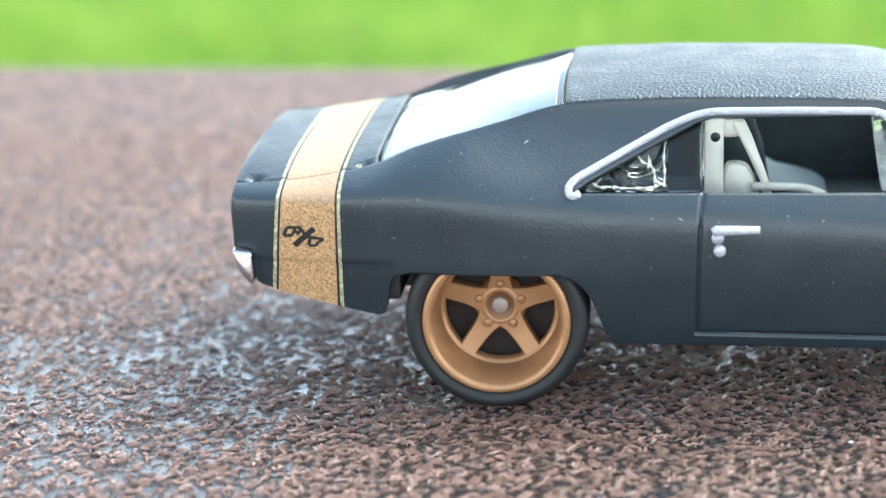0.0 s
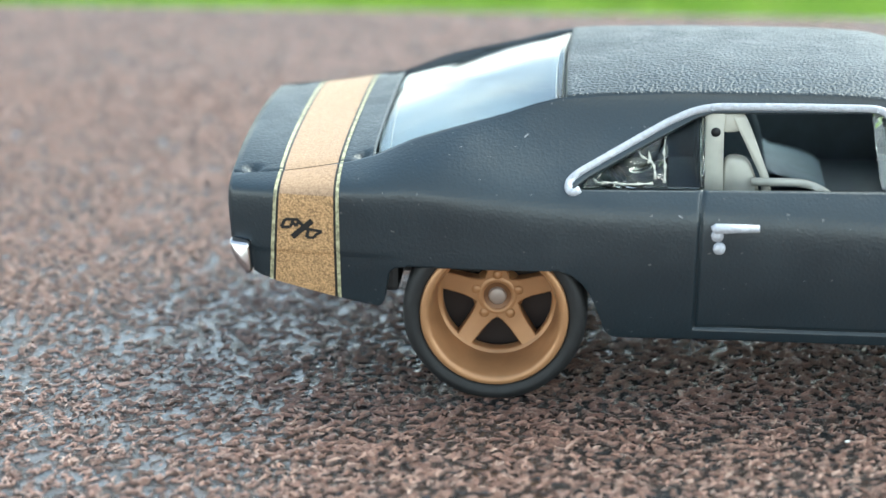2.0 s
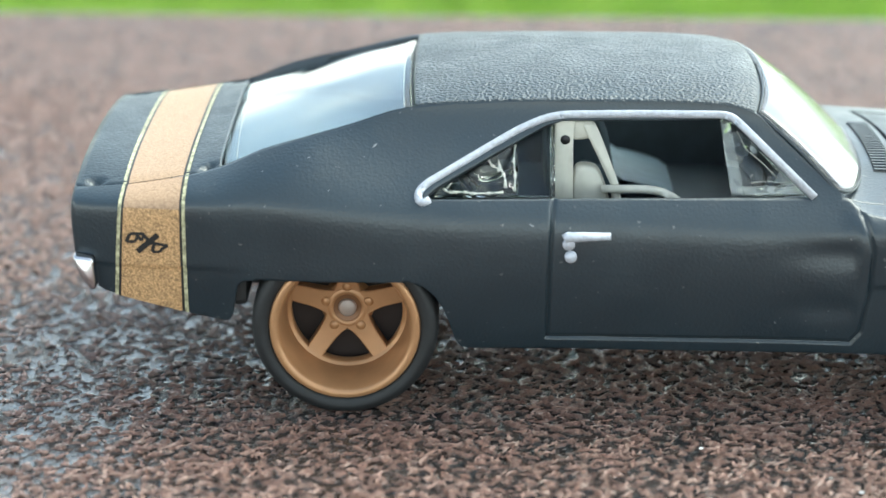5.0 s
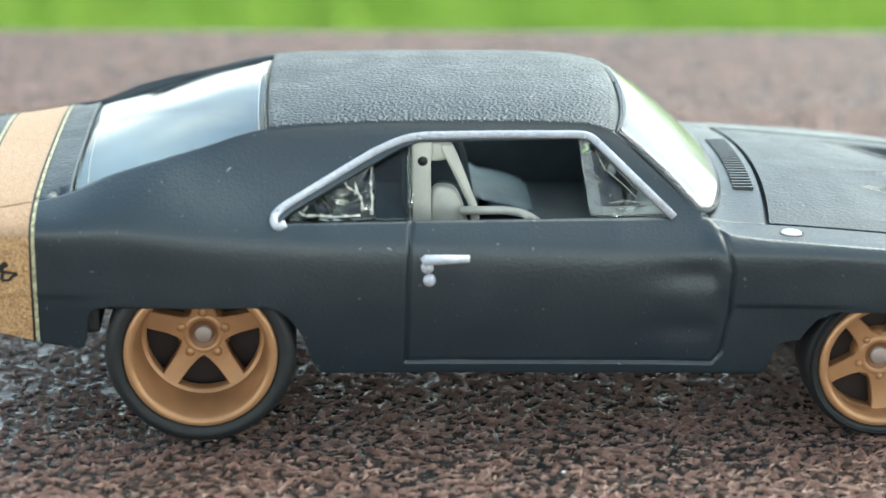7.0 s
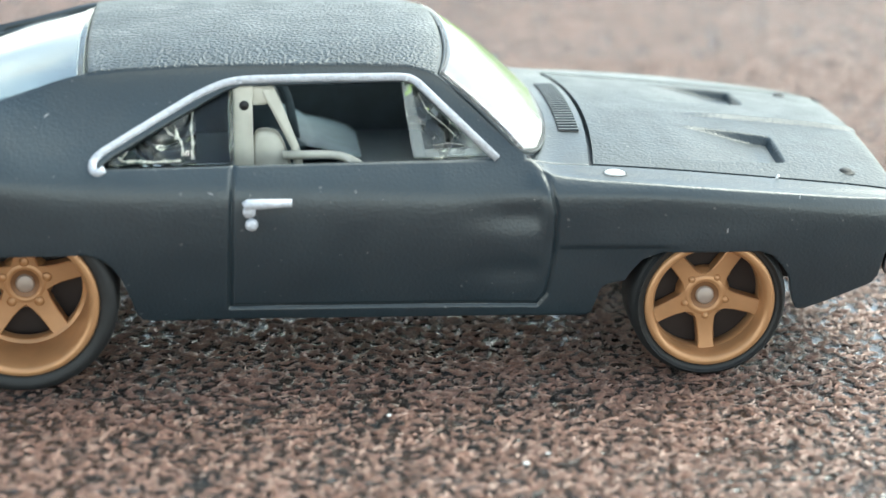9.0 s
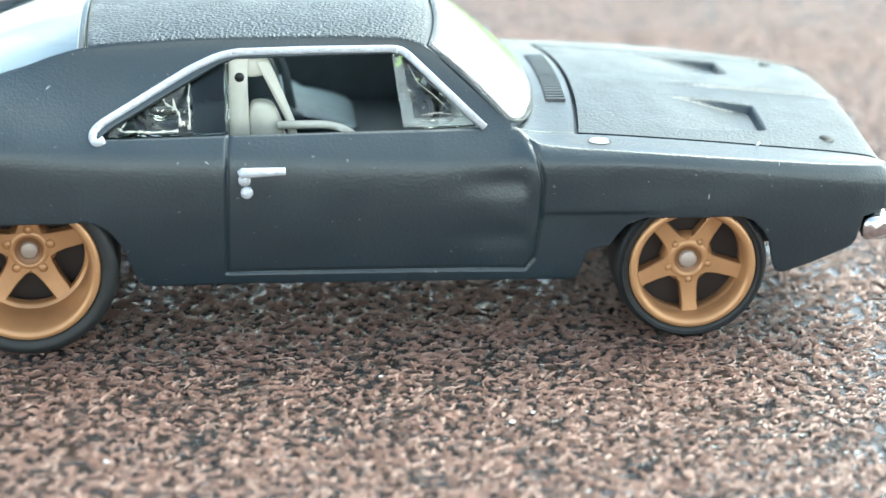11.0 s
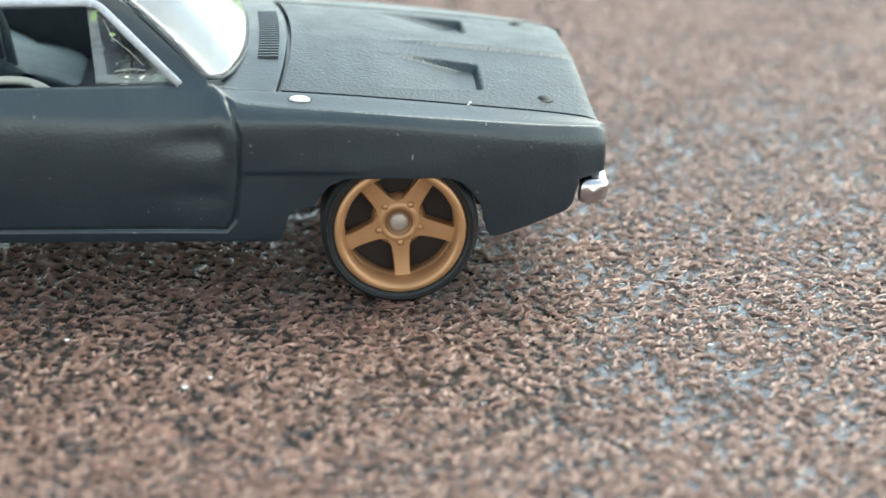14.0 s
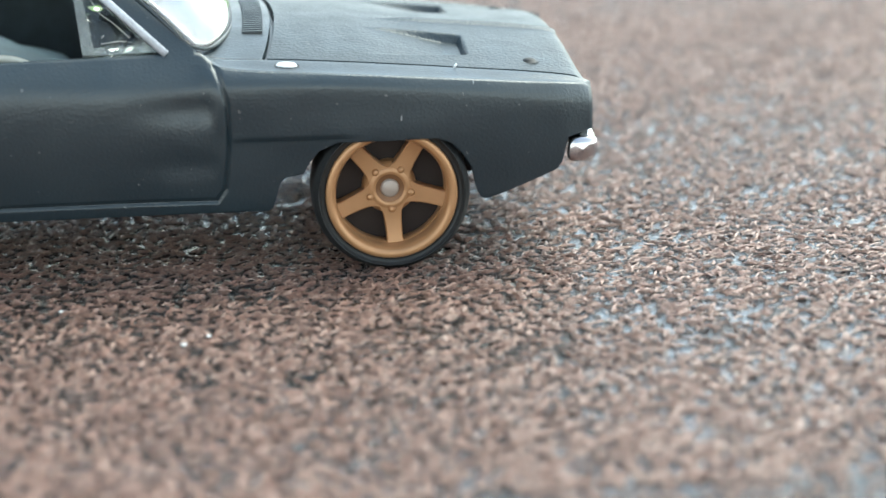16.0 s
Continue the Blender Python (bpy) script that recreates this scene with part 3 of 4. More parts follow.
# hood with its two tapered scoops
hx, hv = np.linspace(0, 1, 260), np.linspace(-1, 1, 241)
Y = hv[None] * (HOOD_Y - 0.012) + 0 * hx[:, None]
front = 6.03 - 0.03 * (1 - hv[None] ** 8)
X = (hood_rear(Y) + 0.034) * (1 - hx[:, None]) + front * hx[:, None]


def hood_z(x, y):
    a = np.abs(y)
    run = np.clip((x - 4.50) / 0.73, 0, 1) ** 1.4
    inner, outer = 0.32 + 0.10 * run, 0.98 - 0.09 * run
    cut = run * smooth01(5.26, 5.20, x) * smooth01(inner - 0.02, inner + 0.035, a) * smooth01(outer + 0.02, outer - 0.035, a)
    crest = 0.022 * np.exp(-(a / 0.05) ** 2) * smooth01(4.6, 5.0, x)
    roll = 0.02 * smooth01(5.93, 6.03, x) ** 2
    return top_z(x, y) + crest - 0.08 * cut - roll


Z = hood_z(X, Y)
P = np.stack([X, Y, Z], -1)
bm = bmesh.new()
rimmed = np.concatenate([P[:1], P, P[-1:]], 0)
rimmed[0, :, 2] -= 0.05
rimmed[-1, :, 2] -= 0.06
rimmed = np.concatenate([rimmed[:, :1], rimmed, rimmed[:, -1:]], 1)
rimmed[:, 0, 2] -= 0.05
rimmed[:, -1, 2] -= 0.05
sheet(bm, rimmed)
hood = sharp(part("hood", bm, CRINKLE, car, "black hood with two tapered scoops"), 80)

# roof
rx = np.linspace(0.47, 2.77, 70)
R = rx[:, None] + 0 * v[None]
Yr = ridge_y(R) * v[None]
Rx = R + (1 - v[None] ** 2) * (0.11 * smooth01(1.8, 2.77, R) - 0.02 * smooth01(1.2, 0.47, R))
Zr = ridge(R) + (0.055 + 0.035 * smooth01(0.47, 1.3, R)) * (1 - np.abs(v[None]) ** 3)
bm = bmesh.new()
sheet(bm, np.stack([Rx, Yr, Zr + 0.004], -1))
thick(part("roof", bm, PEBBLE, car, "grainy black roof panel"), 0.04)


def window_sheet(bot, topp, n=24, bow=0.025):
    """A bowed pane between two edges, each f(v) -> x, y, z; with its outline."""
    w = np.linspace(-1, 1, 41)
    A, B = np.array([bot(k) for k in w]), np.array([topp(k) for k in w])
    s = np.linspace(0, 1, n)
    P = A[None] * (1 - s)[:, None, None] + B[None] * s[:, None, None]
    P[..., 2] += bow * np.sin(np.pi * s)[:, None]
    edge = [P[0, j] for j in range(41)] + [P[i, -1] for i in range(1, n)] + [P[-1, j] for j in range(39, -1, -1)] + [P[i, 0] for i in range(n - 2, 0, -1)]
    return P, edge


P, edge = window_sheet(lambda k: (-0.85 - 0.05 * (1 - k * k), 1.125 * k, 1.640 + 0.03 * (1 - k * k)), lambda k: (0.455 - 0.02 * (1 - k * k), 0.985 * k, 2.040 + 0.04 * (1 - k * k)), bow=0.012)
bm = bmesh.new()
sheet(bm, P, True)
rear_glass = thick(part("rear_window", bm, CLEAR, car, "clear sloping rear window"), 0.03)
for row in (0, -1):
    part("window_seal", tube([tuple(p) for p in P[row]], 0.015, 6), SEAL, rear_glass, "black rubber seal")
for row in (2, -2):
    part("moulded_rim", tube([(p[0], p[1], p[2] + 0.002) for p in P[row, 2:-2]], 0.0045, 6), GLINT, rear_glass, "raised clear rim")
bm = bmesh.new()
inner = P[:, 0]
outer = np.stack([inner[:, 0], -ridge_y(inner[:, 0]), ridge(inner[:, 0])], -1)
both_sides(bm, np.stack([outer, outer * 0.5 + inner * 0.5 - np.array([0, 0, 0.012]), inner - np.array([0, 0, 0.012])], 1))
w = np.linspace(-1, 1, 41)
low = P[-1]
high = np.stack([0.47 - 0.02 * (1 - w**2), ridge_y(0.47) * w, ridge(0.47) + 0.05 * (1 - np.abs(w) ** 2.3)], -1)
sheet(bm, np.stack([high, low], 1))
low = P[0]
high = np.stack([-0.86 + 0 * w, ridge_y(-0.86) * w, ridge(-0.86) + 0.055 * (1 - np.abs(w) ** 3)], -1)
sheet(bm, np.stack([high, low], 1), True)
part("window_surround", bm, PAINT, car, "black recess round the rear window")
P, edge = window_sheet(lambda k: (3.39 + 0.22 * (1 - abs(k) ** 2.6) - 0.075 * max(0, (abs(k) - 0.86) / 0.14) ** 2, 1.265 * k - 0.02 * k * max(0, (abs(k) - 0.86) / 0.14) ** 2, 1.545 + 0.05 * max(0, (abs(k) - 0.86) / 0.14) ** 2), lambda k: (2.80 + 0.11 * (1 - abs(k) ** 2.6), 0.99 * k, 2.05 + 0.075 * (1 - abs(k) ** 2.3)))
bm = bmesh.new()
inner = P[:, 0]
outer = np.stack([inner[:, 0], -ridge_y(inner[:, 0]), np.minimum(ridge(inner[:, 0]), inner[:, 2] + 0.02)], -1)
both_sides(bm, np.stack([outer, inner - np.array([0, 0, 0.012])], 1))
w = np.linspace(-1, 1, 41)
edge_x, top_y = 2.77 + 0.11 * (1 - w**2), ridge_y(2.77) * w
sheet(bm, np.stack([np.stack([edge_x - 0.01, top_y, ridge(2.77) + 0.09 * (1 - np.abs(w) ** 3) - 0.012], -1), P[-1] - np.array([0, 0, 0.012])], 1))
part("windshield_surround", bm, PAINT, car, "black rim round the windshield")
bm = bmesh.new()
sheet(bm, P)
wind = thick(part("windshield", bm, SCREEN, car, "clear raked windshield"), 0.03)
part("window_seal", tube(edge, [0.014] * 4 + [0.026] * 33 + [0.014] * 4 + [0.014] * (len(edge) - 41), 6, closed=True), PAINT, wind, "black rounded window rim")

# cowl vent: one long dark sheet, standing in for a shaded recess, with slats
bm = bmesh.new()
ys = np.linspace(-0.62, 0.62, 25)
sheet(bm, np.array([[(x + 0.05 * (1 - (y / 1.1) ** 2), y, top_z(np.array(x), np.array(y)) + 0.003) for y in ys] for x in (3.655, 3.73, 3.80)]))
vent = part("cowl_vent", bm, CHASSIS, car, "dark slatted cowl vent")
for y in np.linspace(-0.59, 0.59, 22):
    x0 = 3.655 + 0.05 * (1 - (y / 1.1) ** 2)
    z0 = float(top_z(np.array(3.7), np.array(y)))
    bm = bmesh.new()
    box(bm, (x0, y - 0.013, z0 - 0.01), (x0 + 0.145, y + 0.013, z0 + 0.014), 0.006)
    part("slat", bm, PAINT, vent, smooth=False)

# fuel cap on the fender, hood pins and small marks
bm = lathe([(0.0, 0.012), (0.035, 0.011), (0.04, 0.0), (0.042, -0.02)], 28)
bmesh.ops.transform(bm, matrix=Matrix.Translation((3.97, -1.30, float(top_z(np.array(3.97), np.array(-1.30))) + 0.006)) @ Matrix.Rotation(radians(4), 4, "Y") @ Matrix.Rotation(radians(14), 4, "X")
                    @ Matrix.Diagonal((1.75, 0.85, 0.8, 1)) @ Matrix.Rotation(radians(90), 4, "X"), verts=bm.verts)
mark = part("fender_mark", bm, WHITE, car, "bright white oval on the fender")
ring = [(3.972 + 0.082 * math.cos(a), -1.30 + 0.044 * math.sin(a)) for a in np.linspace(0, 2 * math.pi, 33)[:-1]]
part("rim", tube([(x, y, float(top_z(np.array(x), np.array(y))) + 0.0) for x, y in ring], 0.004, 6, closed=True), SEAL, mark, "thin dark rim")
for y in (-0.955, 0.97):
    z = float(hood_z(np.array(5.67), np.array(y)))
    bm = lathe([(0.0, 0.018), (0.03, 0.017), (0.042, 0.009), (0.05, -0.002), (0.07, -0.006)], 20)
    bmesh.ops.transform(bm, matrix=Matrix.Translation((5.67, y, z)) @ Matrix.Rotation(radians(90), 4, "X"), verts=bm.verts)
    part("hood_pin", bm, CHASSIS, car, "black hood pin")

# ---- gold tail band with its pin stripes ----

EDGE = 1.485


def band(name, a, b, mat, out, label, parent, low=0.0, high=9.0, deck=True):
    """A printed band round the tail between two places across it, 0 to 1."""
    bm = bmesh.new()
    zz = np.linspace(0, 1, 60)[:, None]
    ss = np.linspace(a, b, 14)[None]
    left = lambda z: -1.51 - 0.062 * (1.58 - z) / 0.70
    right = lambda z: -1.06 - 0.012 * (1.65 - z) / 0.90
    ztop = 1.58 * (1 - ss) + 1.65 * ss - 0.002
    x0 = left(1.2) * (1 - ss) + right(1.2) * ss
    zbot = bottom(x0) + 0.003
    Z = np.maximum(zbot, low) * (1 - zz) + np.minimum(ztop, high) * zz
    X = left(Z) * (1 - ss) + right(Z) * ss
    Yn = -side_y(X, Z, out)
    P1 = np.stack([X, Yn, Z], -1)
    if not deck:
        for turn in (1, -1):
            bm = bmesh.new()
            sheet(bm, P1 * np.array([1, turn, 1]), turn < 0)
            part(name, bm, mat, parent, label)
        return
    both_sides(bm, P1)
    vv = np.linspace(-0.992, 0.992, 40)[:, None]
    X = -1.51 * (1 - ss) - 1.06 * ss + 0 * vv
    Yt = ridge_y(X) * vv
    lip = 0.03 * smooth01(-1.45, -1.80, X)
    Zt = ridge(X) + (0.055 + lip) * (1 - np.abs(vv) ** 3) + out - 0.012 * np.exp(-(((1 - np.abs(vv)) / 0.02) ** 2))
    sheet(bm, np.stack([X - 0.03 * (1 - vv**2) * smooth01(-1.2, -1.84, X), Yt, Zt], -1), True)
    bmesh.ops.recalc_face_normals(bm, faces=bm.faces)
    return part(name, bm, mat, parent, label)


band("tail_stripe", 0.085, 0.915, TAN, 0.006, "smooth pinkish tan stripe across the deck", car, low=EDGE)
band("side_stripe", 0.085, 0.915, STRIPE, 0.006, "coarse grainy gold stripe", car, high=EDGE - 0.0005, deck=False)
for a, b, mat, lab in ((0.0, 0.05, CREAM, "cream pin stripe"), (0.95, 1.0, CREAM, "cream pin stripe"), (0.05, 0.085, BLACK, "black pin stripe"), (0.915, 0.95, BLACK, "black pin stripe")):
    band("pin_stripe", a, b, mat, 0.004, lab, car)
# the emblem on the stripe: slanted strokes
STROKES = [((-1.442, 1.301), (-1.342, 1.304), 0.0075), ((-1.442, 1.301), (-1.471, 1.241), 0.0082), ((-1.471, 1.241), (-1.411, 1.243), 0.0075), ((-1.411, 1.243), (-1.388, 1.283), 0.0069),
           ((-1.398, 1.291), (-1.364, 1.254), 0.0082), ((-1.342, 1.301), (-1.364, 1.254), 0.0069), ((-1.252, 1.299), (-1.398, 1.169), 0.0138), ((-1.355, 1.299), (-1.291, 1.23), 0.0082),
           ((-1.291, 1.238), (-1.187, 1.222), 0.0075), ((-1.187, 1.222), (-1.232, 1.196), 0.0075), ((-1.281, 1.23), (-1.296, 1.172), 0.0082), ((-1.296, 1.172), (-1.244, 1.172), 0.0069),
           ((-1.244, 1.172), (-1.229, 1.201), 0.0069)]
for side in (1, -1):
    emblem = None
    for (ax, az), (bx, bz), w in sorted(STROKES, key=lambda k: -math.dist(k[0], k[1])):
        bm = bmesh.new()
        t = np.array([bx - ax, bz - az])
        nrm = np.array([-t[1], t[0]]) / np.hypot(*t) * w * 1.45
        q = [(ax + nrm[0], az + nrm[1]), (bx + nrm[0], bz + nrm[1]), (bx - nrm[0], bz - nrm[1]), (ax - nrm[0], az - nrm[1])]
        f = bm.faces.new([bm.verts.new((x, -side * flank(x, z, 0.009), z)) for x, z in q])
        ob = part("stroke" if emblem else "emblem", bm, BLACK, emblem or car, "" if emblem else "small black emblem of slanted strokes", smooth=False)
        emblem = emblem or ob

# ---- side windows, trim and door furniture on both sides ----
TRIM = [(0.575, 1.56), (0.53, 1.535), (0.495, 1.56), (0.50, 1.605), (0.55, 1.645), (0.93, 1.83), (1.16, 1.945), (1.32, 2.01), (1.42, 2.034), (1.50, 2.043), (2.0, 2.05), (2.56, 2.048), (2.63, 2.033), (2.70, 1.972), (3.17, 1.555)]


def pane(outline, inset, mat, name, label, side):
    """A flat pane in a window opening, leaning with the flank."""
    bm = bmesh.new()
    f = bm.faces.new([bm.verts.new((x, side * (flank(x, z) - inset), z)) for x, z in outline])
    if side > 0:
        f.normal_flip()
    return thick(part(name, bm, mat, car, label, smooth=False), 0.03)


for side in (-1, 1):
    pts = rounded([(x, side * flank(x, z, 0.012), z) for x, z in TRIM], 0.05, 4)
    part("window_trim", tube(pts, 0.027, 12, 0.55), SILVER, car, "silver painted window trim")
    # quarter window with moulded edges
    quarter = pane([(0.60, 1.557), (1.17, 1.557), (1.17, 1.885), (0.66, 1.64)], 0.075, LUMPY, "quarter_window", "clear lumpy quarter window", side)
    pane([(1.165, 1.557), (1.40, 1.557), (1.40, 1.98), (1.36, 1.97), (1.165, 1.87)], 0.06, CLEAR, "quarter_window", "clear quarter window", side)
    # wavy moulded edges of the clear part, drawn pale to hold their glints
    WAVES = ([(0.66, 1.60), (0.70, 1.575), (0.80, 1.58), (0.86, 1.57), (0.98, 1.572), (1.07, 1.575)], [(1.085, 1.60), (1.08, 1.66), (1.06, 1.70), (0.99, 1.72), (0.96, 1.77), (0.985, 1.80)],
             [(1.145, 1.58), (1.15, 1.66), (1.14, 1.75), (1.15, 1.84)], [(1.06, 1.80), (1.08, 1.84), (1.13, 1.85)], [(0.69, 1.60), (0.72, 1.63)], [(1.035, 1.76), (1.05, 1.70), (1.03, 1.69)])
    for x0, pts in enumerate(WAVES):
        line3 = rounded([(x, side * (flank(x, z) - 0.068), z) for x, z in pts], 0.03, 4)
        part("glint_line", tube(line3, [0.008 + 0.005 * math.sin(1.9 * n + x0) for n in range(len(line3))], 6), GLINT, quarter, "pale wavy line for the glints along the moulded edges")
    post = [(1.405, side * (flank(1.405, z) - 0.055), z) for z in np.linspace(SILL, 2.02, 6)]
    part("window_post", tube(post, [0.013, 0.018, 0.014, 0.019, 0.015, 0.012], 8), LUMPY, car, "clear lumpy window post")
    # vent window: frame bars and a pane
    vent_glass = pane([(2.56, 2.025), (2.61, 1.565), (3.10, 1.565), (2.65, 2.01)], 0.06, LUMPY, "vent_window", "clear triangular vent window", side)
    for outline in ([(2.545, 2.03), (2.615, 1.56), (2.70, 1.56), (2.605, 2.02)], [(2.70, 1.56), (3.12, 1.56), (3.06, 1.61), (2.69, 1.605)], [(3.12, 1.56), (2.66, 2.01), (2.62, 2.0), (3.06, 1.575)]):
        bm = bmesh.new()
        bm.faces.new([bm.verts.new((x, side * (flank(x, z) - 0.05), z)) for x, z in outline])
        thick(part("vent_frame", bm, HAZE, vent_glass, "pale clear plastic frame bar", smooth=False), 0.035, 1.0 if side > 0 else -1.0)
    # highlight streaks on the vent pane, drawn as thin pale rods
    for pts in ([(2.66, 1.93), (2.72, 1.82), (2.83, 1.74), (2.93, 1.65)], [(2.74, 1.625), (2.86, 1.635), (2.95, 1.622)], [(2.745, 1.66), (2.76, 1.675)]):
        part("glint_line", tube([(x, side * (flank(x, z) - 0.052), z) for x, z in pts], 0.0032, 6), GLINT, vent_glass, "thin pale line drawn as a highlight streak")
    # door handle and lock
    y = lambda x, z: side * flank(x, z, 0.02)
    bm = tube([(1.475, y(1.475, 1.315), 1.315), (1.50, y(1.5, 1.33), 1.328), (1.60, y(1.6, 1.33), 1.33), (1.79, y(1.79, 1.335), 1.333)], [0.03, 0.036, 0.033, 0.026], 12)
    handle = part("door_handle", bm, SILVER, car, "silver door handle")
    bm = tube([(1.51, side * (flank(1.51, 1.28) - 0.03), 1.275), (1.51, side * (flank(1.51, 1.28) + 0.022), 1.275)], 0.042, 16)
    part("button", bm, SILVER, handle)
    bm = tube([(1.525, side * (flank(1.525, 1.185) - 0.03), 1.185), (1.525, side * (flank(1.525, 1.185) + 0.022), 1.185), (1.525, side * (flank(1.525, 1.185) + 0.034), 1.185)], [0.042, 0.042, 0.028], 18)
    part("door_lock", bm, SILVER, car, "round silver door lock")

# small chips and scratches in the paint
CHIPS = [(0.20, 1.86, 0.030, 0.6), (0.13, 1.80, 0.010, 0.0), (-0.24, 1.80, 0.012, 0.3), (-0.10, 1.62, 0.010, 0.0), (1.26, 1.40, 0.030, -0.5), (2.11, 0.95, 0.012, 0.2), (4.72, 1.09, 0.034, 1.5), (5.22, 1.30, 0.022, 1.4),
         (3.64, 1.13, 0.010, 0.0), (-0.55, 1.72, 0.010, 0.4), (0.95, 0.52, 0.012, 0.3)]
for x, z, size, turn in CHIPS:
    size *= 0.65
    bm = bmesh.new()
    c, sn = math.cos(turn), math.sin(turn)
    ring = [(x + size * (u * c - v * sn), z + size * (u * sn + v * c)) for u, v in ((-1, -0.12), (-0.2, -0.3), (1, -0.1), (0.7, 0.18), (-0.3, 0.26), (-0.9, 0.1))]
    bm.faces.new([bm.verts.new((a, -flank(a, b, 0.004), b)) for a, b in ring])
    part("paint_chip", bm, SCRATCH, car, "pale chip in the paint", smooth=False)
bm = bmesh.new()
box(bm, (-0.007, -0.010, -0.018), (0.007, 0.010, 0.018), 0.004, Matrix.Translation((5.127, -1.18, 1.358)) @ Matrix.Rotation(radians(35), 4, "Y"))
part("paint_chip", bm, WHITE, car, "white fleck at the hood edge")

# ---- bumpers ----


def bumper(name, x, z, h, deep, half, bow, shear, label):
    """A chrome bar across the car with wrapped, rounded ends."""
    bm = bmesh.new()
    w = np.r_[-1.0, -0.995, np.linspace(-0.985, 0.985, 41), 0.995, 1.0]
    prof = np.linspace(0, 2 * math.pi, 20)[:-1]
    rows = []
    for k in w:
        ends = max(0.05, 1 - max(0, (abs(k) - 0.985) / 0.015) ** 2) if abs(k) > 0.985 else 1.0
        cx = x + bow * (1 - k * k)
        rows.append([(cx + deep * ends * np.sign(math.cos(a)) * abs(math.cos(a)) ** 0.6, half * k, z + h * ends * np.sign(math.sin(a)) * abs(math.sin(a)) ** 0.5) for a in prof])
    P = np.array(rows)
    P[..., 0] += shear * (P[..., 2] - z)
    P = np.concatenate([P, P[:, :1]], 1)
    sheet(bm, P)
    tidy(bm)
    bmesh.ops.recalc_face_normals(bm, faces=bm.faces)
    return part(name, bm, CHROME, car, label)


bumper("front_bumper", 5.98, 0.765, 0.085, 0.10, 1.36, 0.06, 0.15, "chrome front bumper")

# ---- chassis and interior ----
bm = bmesh.new()
box(bm, (0.85, -1.25, 0.55), (3.80, 1.25, 0.66), 0.03)
box(bm, (-1.66, -1.1, 0.92), (5.8, 1.1, 1.02), 0.02)
box(bm, (-1.60, -1.0, 0.78), (-0.85, 1.0, 0.95), 0.03)
box(bm, (5.2, -1.0, 0.55), (5.78, 1.0, 0.95), 0.03)
box(bm, (-0.9, -0.35, 0.55), (0.9, 0.35, 0.95), 0.03)
box(bm, (3.8, -0.35, 0.55), (5.3, 0.35, 0.95), 0.03)
part("chassis", bm, CHASSIS, car, "dark plastic underside", smooth=False)
bm = bmesh.new()
box(bm, (-0.79, -1.33, 0.75), (-0.67, 1.33, 1.0), 0.04)
part("wheel_well", bm, CHASSIS, car, "dark plate behind the rear valance", smooth=False)
for x, z in ((0.0, 0.637), (4.645, 0.54)):
    part("axle", tube([(x, -1.0, z), (x, 1.0, z)], 0.05, 10), RIVET, car)
# floor, linings and dashboard are darkened in colour for the cabin's shade
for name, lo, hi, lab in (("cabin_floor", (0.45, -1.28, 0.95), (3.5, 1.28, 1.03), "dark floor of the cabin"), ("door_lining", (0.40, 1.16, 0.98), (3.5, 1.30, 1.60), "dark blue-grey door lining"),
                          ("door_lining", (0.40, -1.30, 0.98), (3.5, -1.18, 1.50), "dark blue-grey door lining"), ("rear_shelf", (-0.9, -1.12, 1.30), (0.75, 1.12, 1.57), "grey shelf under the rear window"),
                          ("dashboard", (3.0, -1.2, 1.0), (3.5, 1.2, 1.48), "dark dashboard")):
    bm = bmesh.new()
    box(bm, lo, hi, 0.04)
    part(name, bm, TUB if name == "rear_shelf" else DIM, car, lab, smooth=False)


def soft_prism(outline, y0, y1, cut, edge=0.035):
    """An outline with rounded corners, extruded, with rounded rims."""
    pts = [Vector((x, 0, z)) for x, z in outline]
    n = len(pts)
    ring = []
    for i, b in enumerate(pts):
        a, c = pts[i - 1], pts[(i + 1) % n]
        p, q = b + (a - b).normalized() * min(cut, (a - b).length * 0.45), b + (c - b).normalized() * min(cut, (c - b).length * 0.45)
        ring += [(p * (1 - s) + b * s) * (1 - s) + (b * (1 - s) + q * s) * s for s in np.linspace(0, 1, 5)]
    bm = bmesh.new()
    mid = sum(ring, Vector()) / len(ring)
    loops = []
    for y, shrink in ((y0, 1.0), (y0 + edge * 0.3, 0.35), (y0 + edge, 0.0), (y1 - edge, 0.0), (y1 - edge * 0.3, 0.35), (y1, 1.0)):
        loops.append([bm.verts.new((p + (mid - p).normalized() * shrink * edge * 0.8) + Vector((0, y, 0))) for p in ring])
    m = len(ring)
    for A, B in zip(loops, loops[1:]):
        for k in range(m):
            bm.faces.new((A[k], A[(k + 1) % m], B[(k + 1) % m], B[k]))
    bm.faces.new(loops[0][::-1]), bm.faces.new(loops[-1])
    bmesh.ops.recalc_face_normals(bm, faces=bm.faces)
    return bm


part("rear_bumper", soft_prism([(-1.845, 1.13), (-1.70, 1.115), (-1.69, 0.895), (-1.72, 0.875), (-1.805, 0.98)], -1.415, 1.415, 0.025, 0.03), CHROME, car, "dull chrome rear bumper")


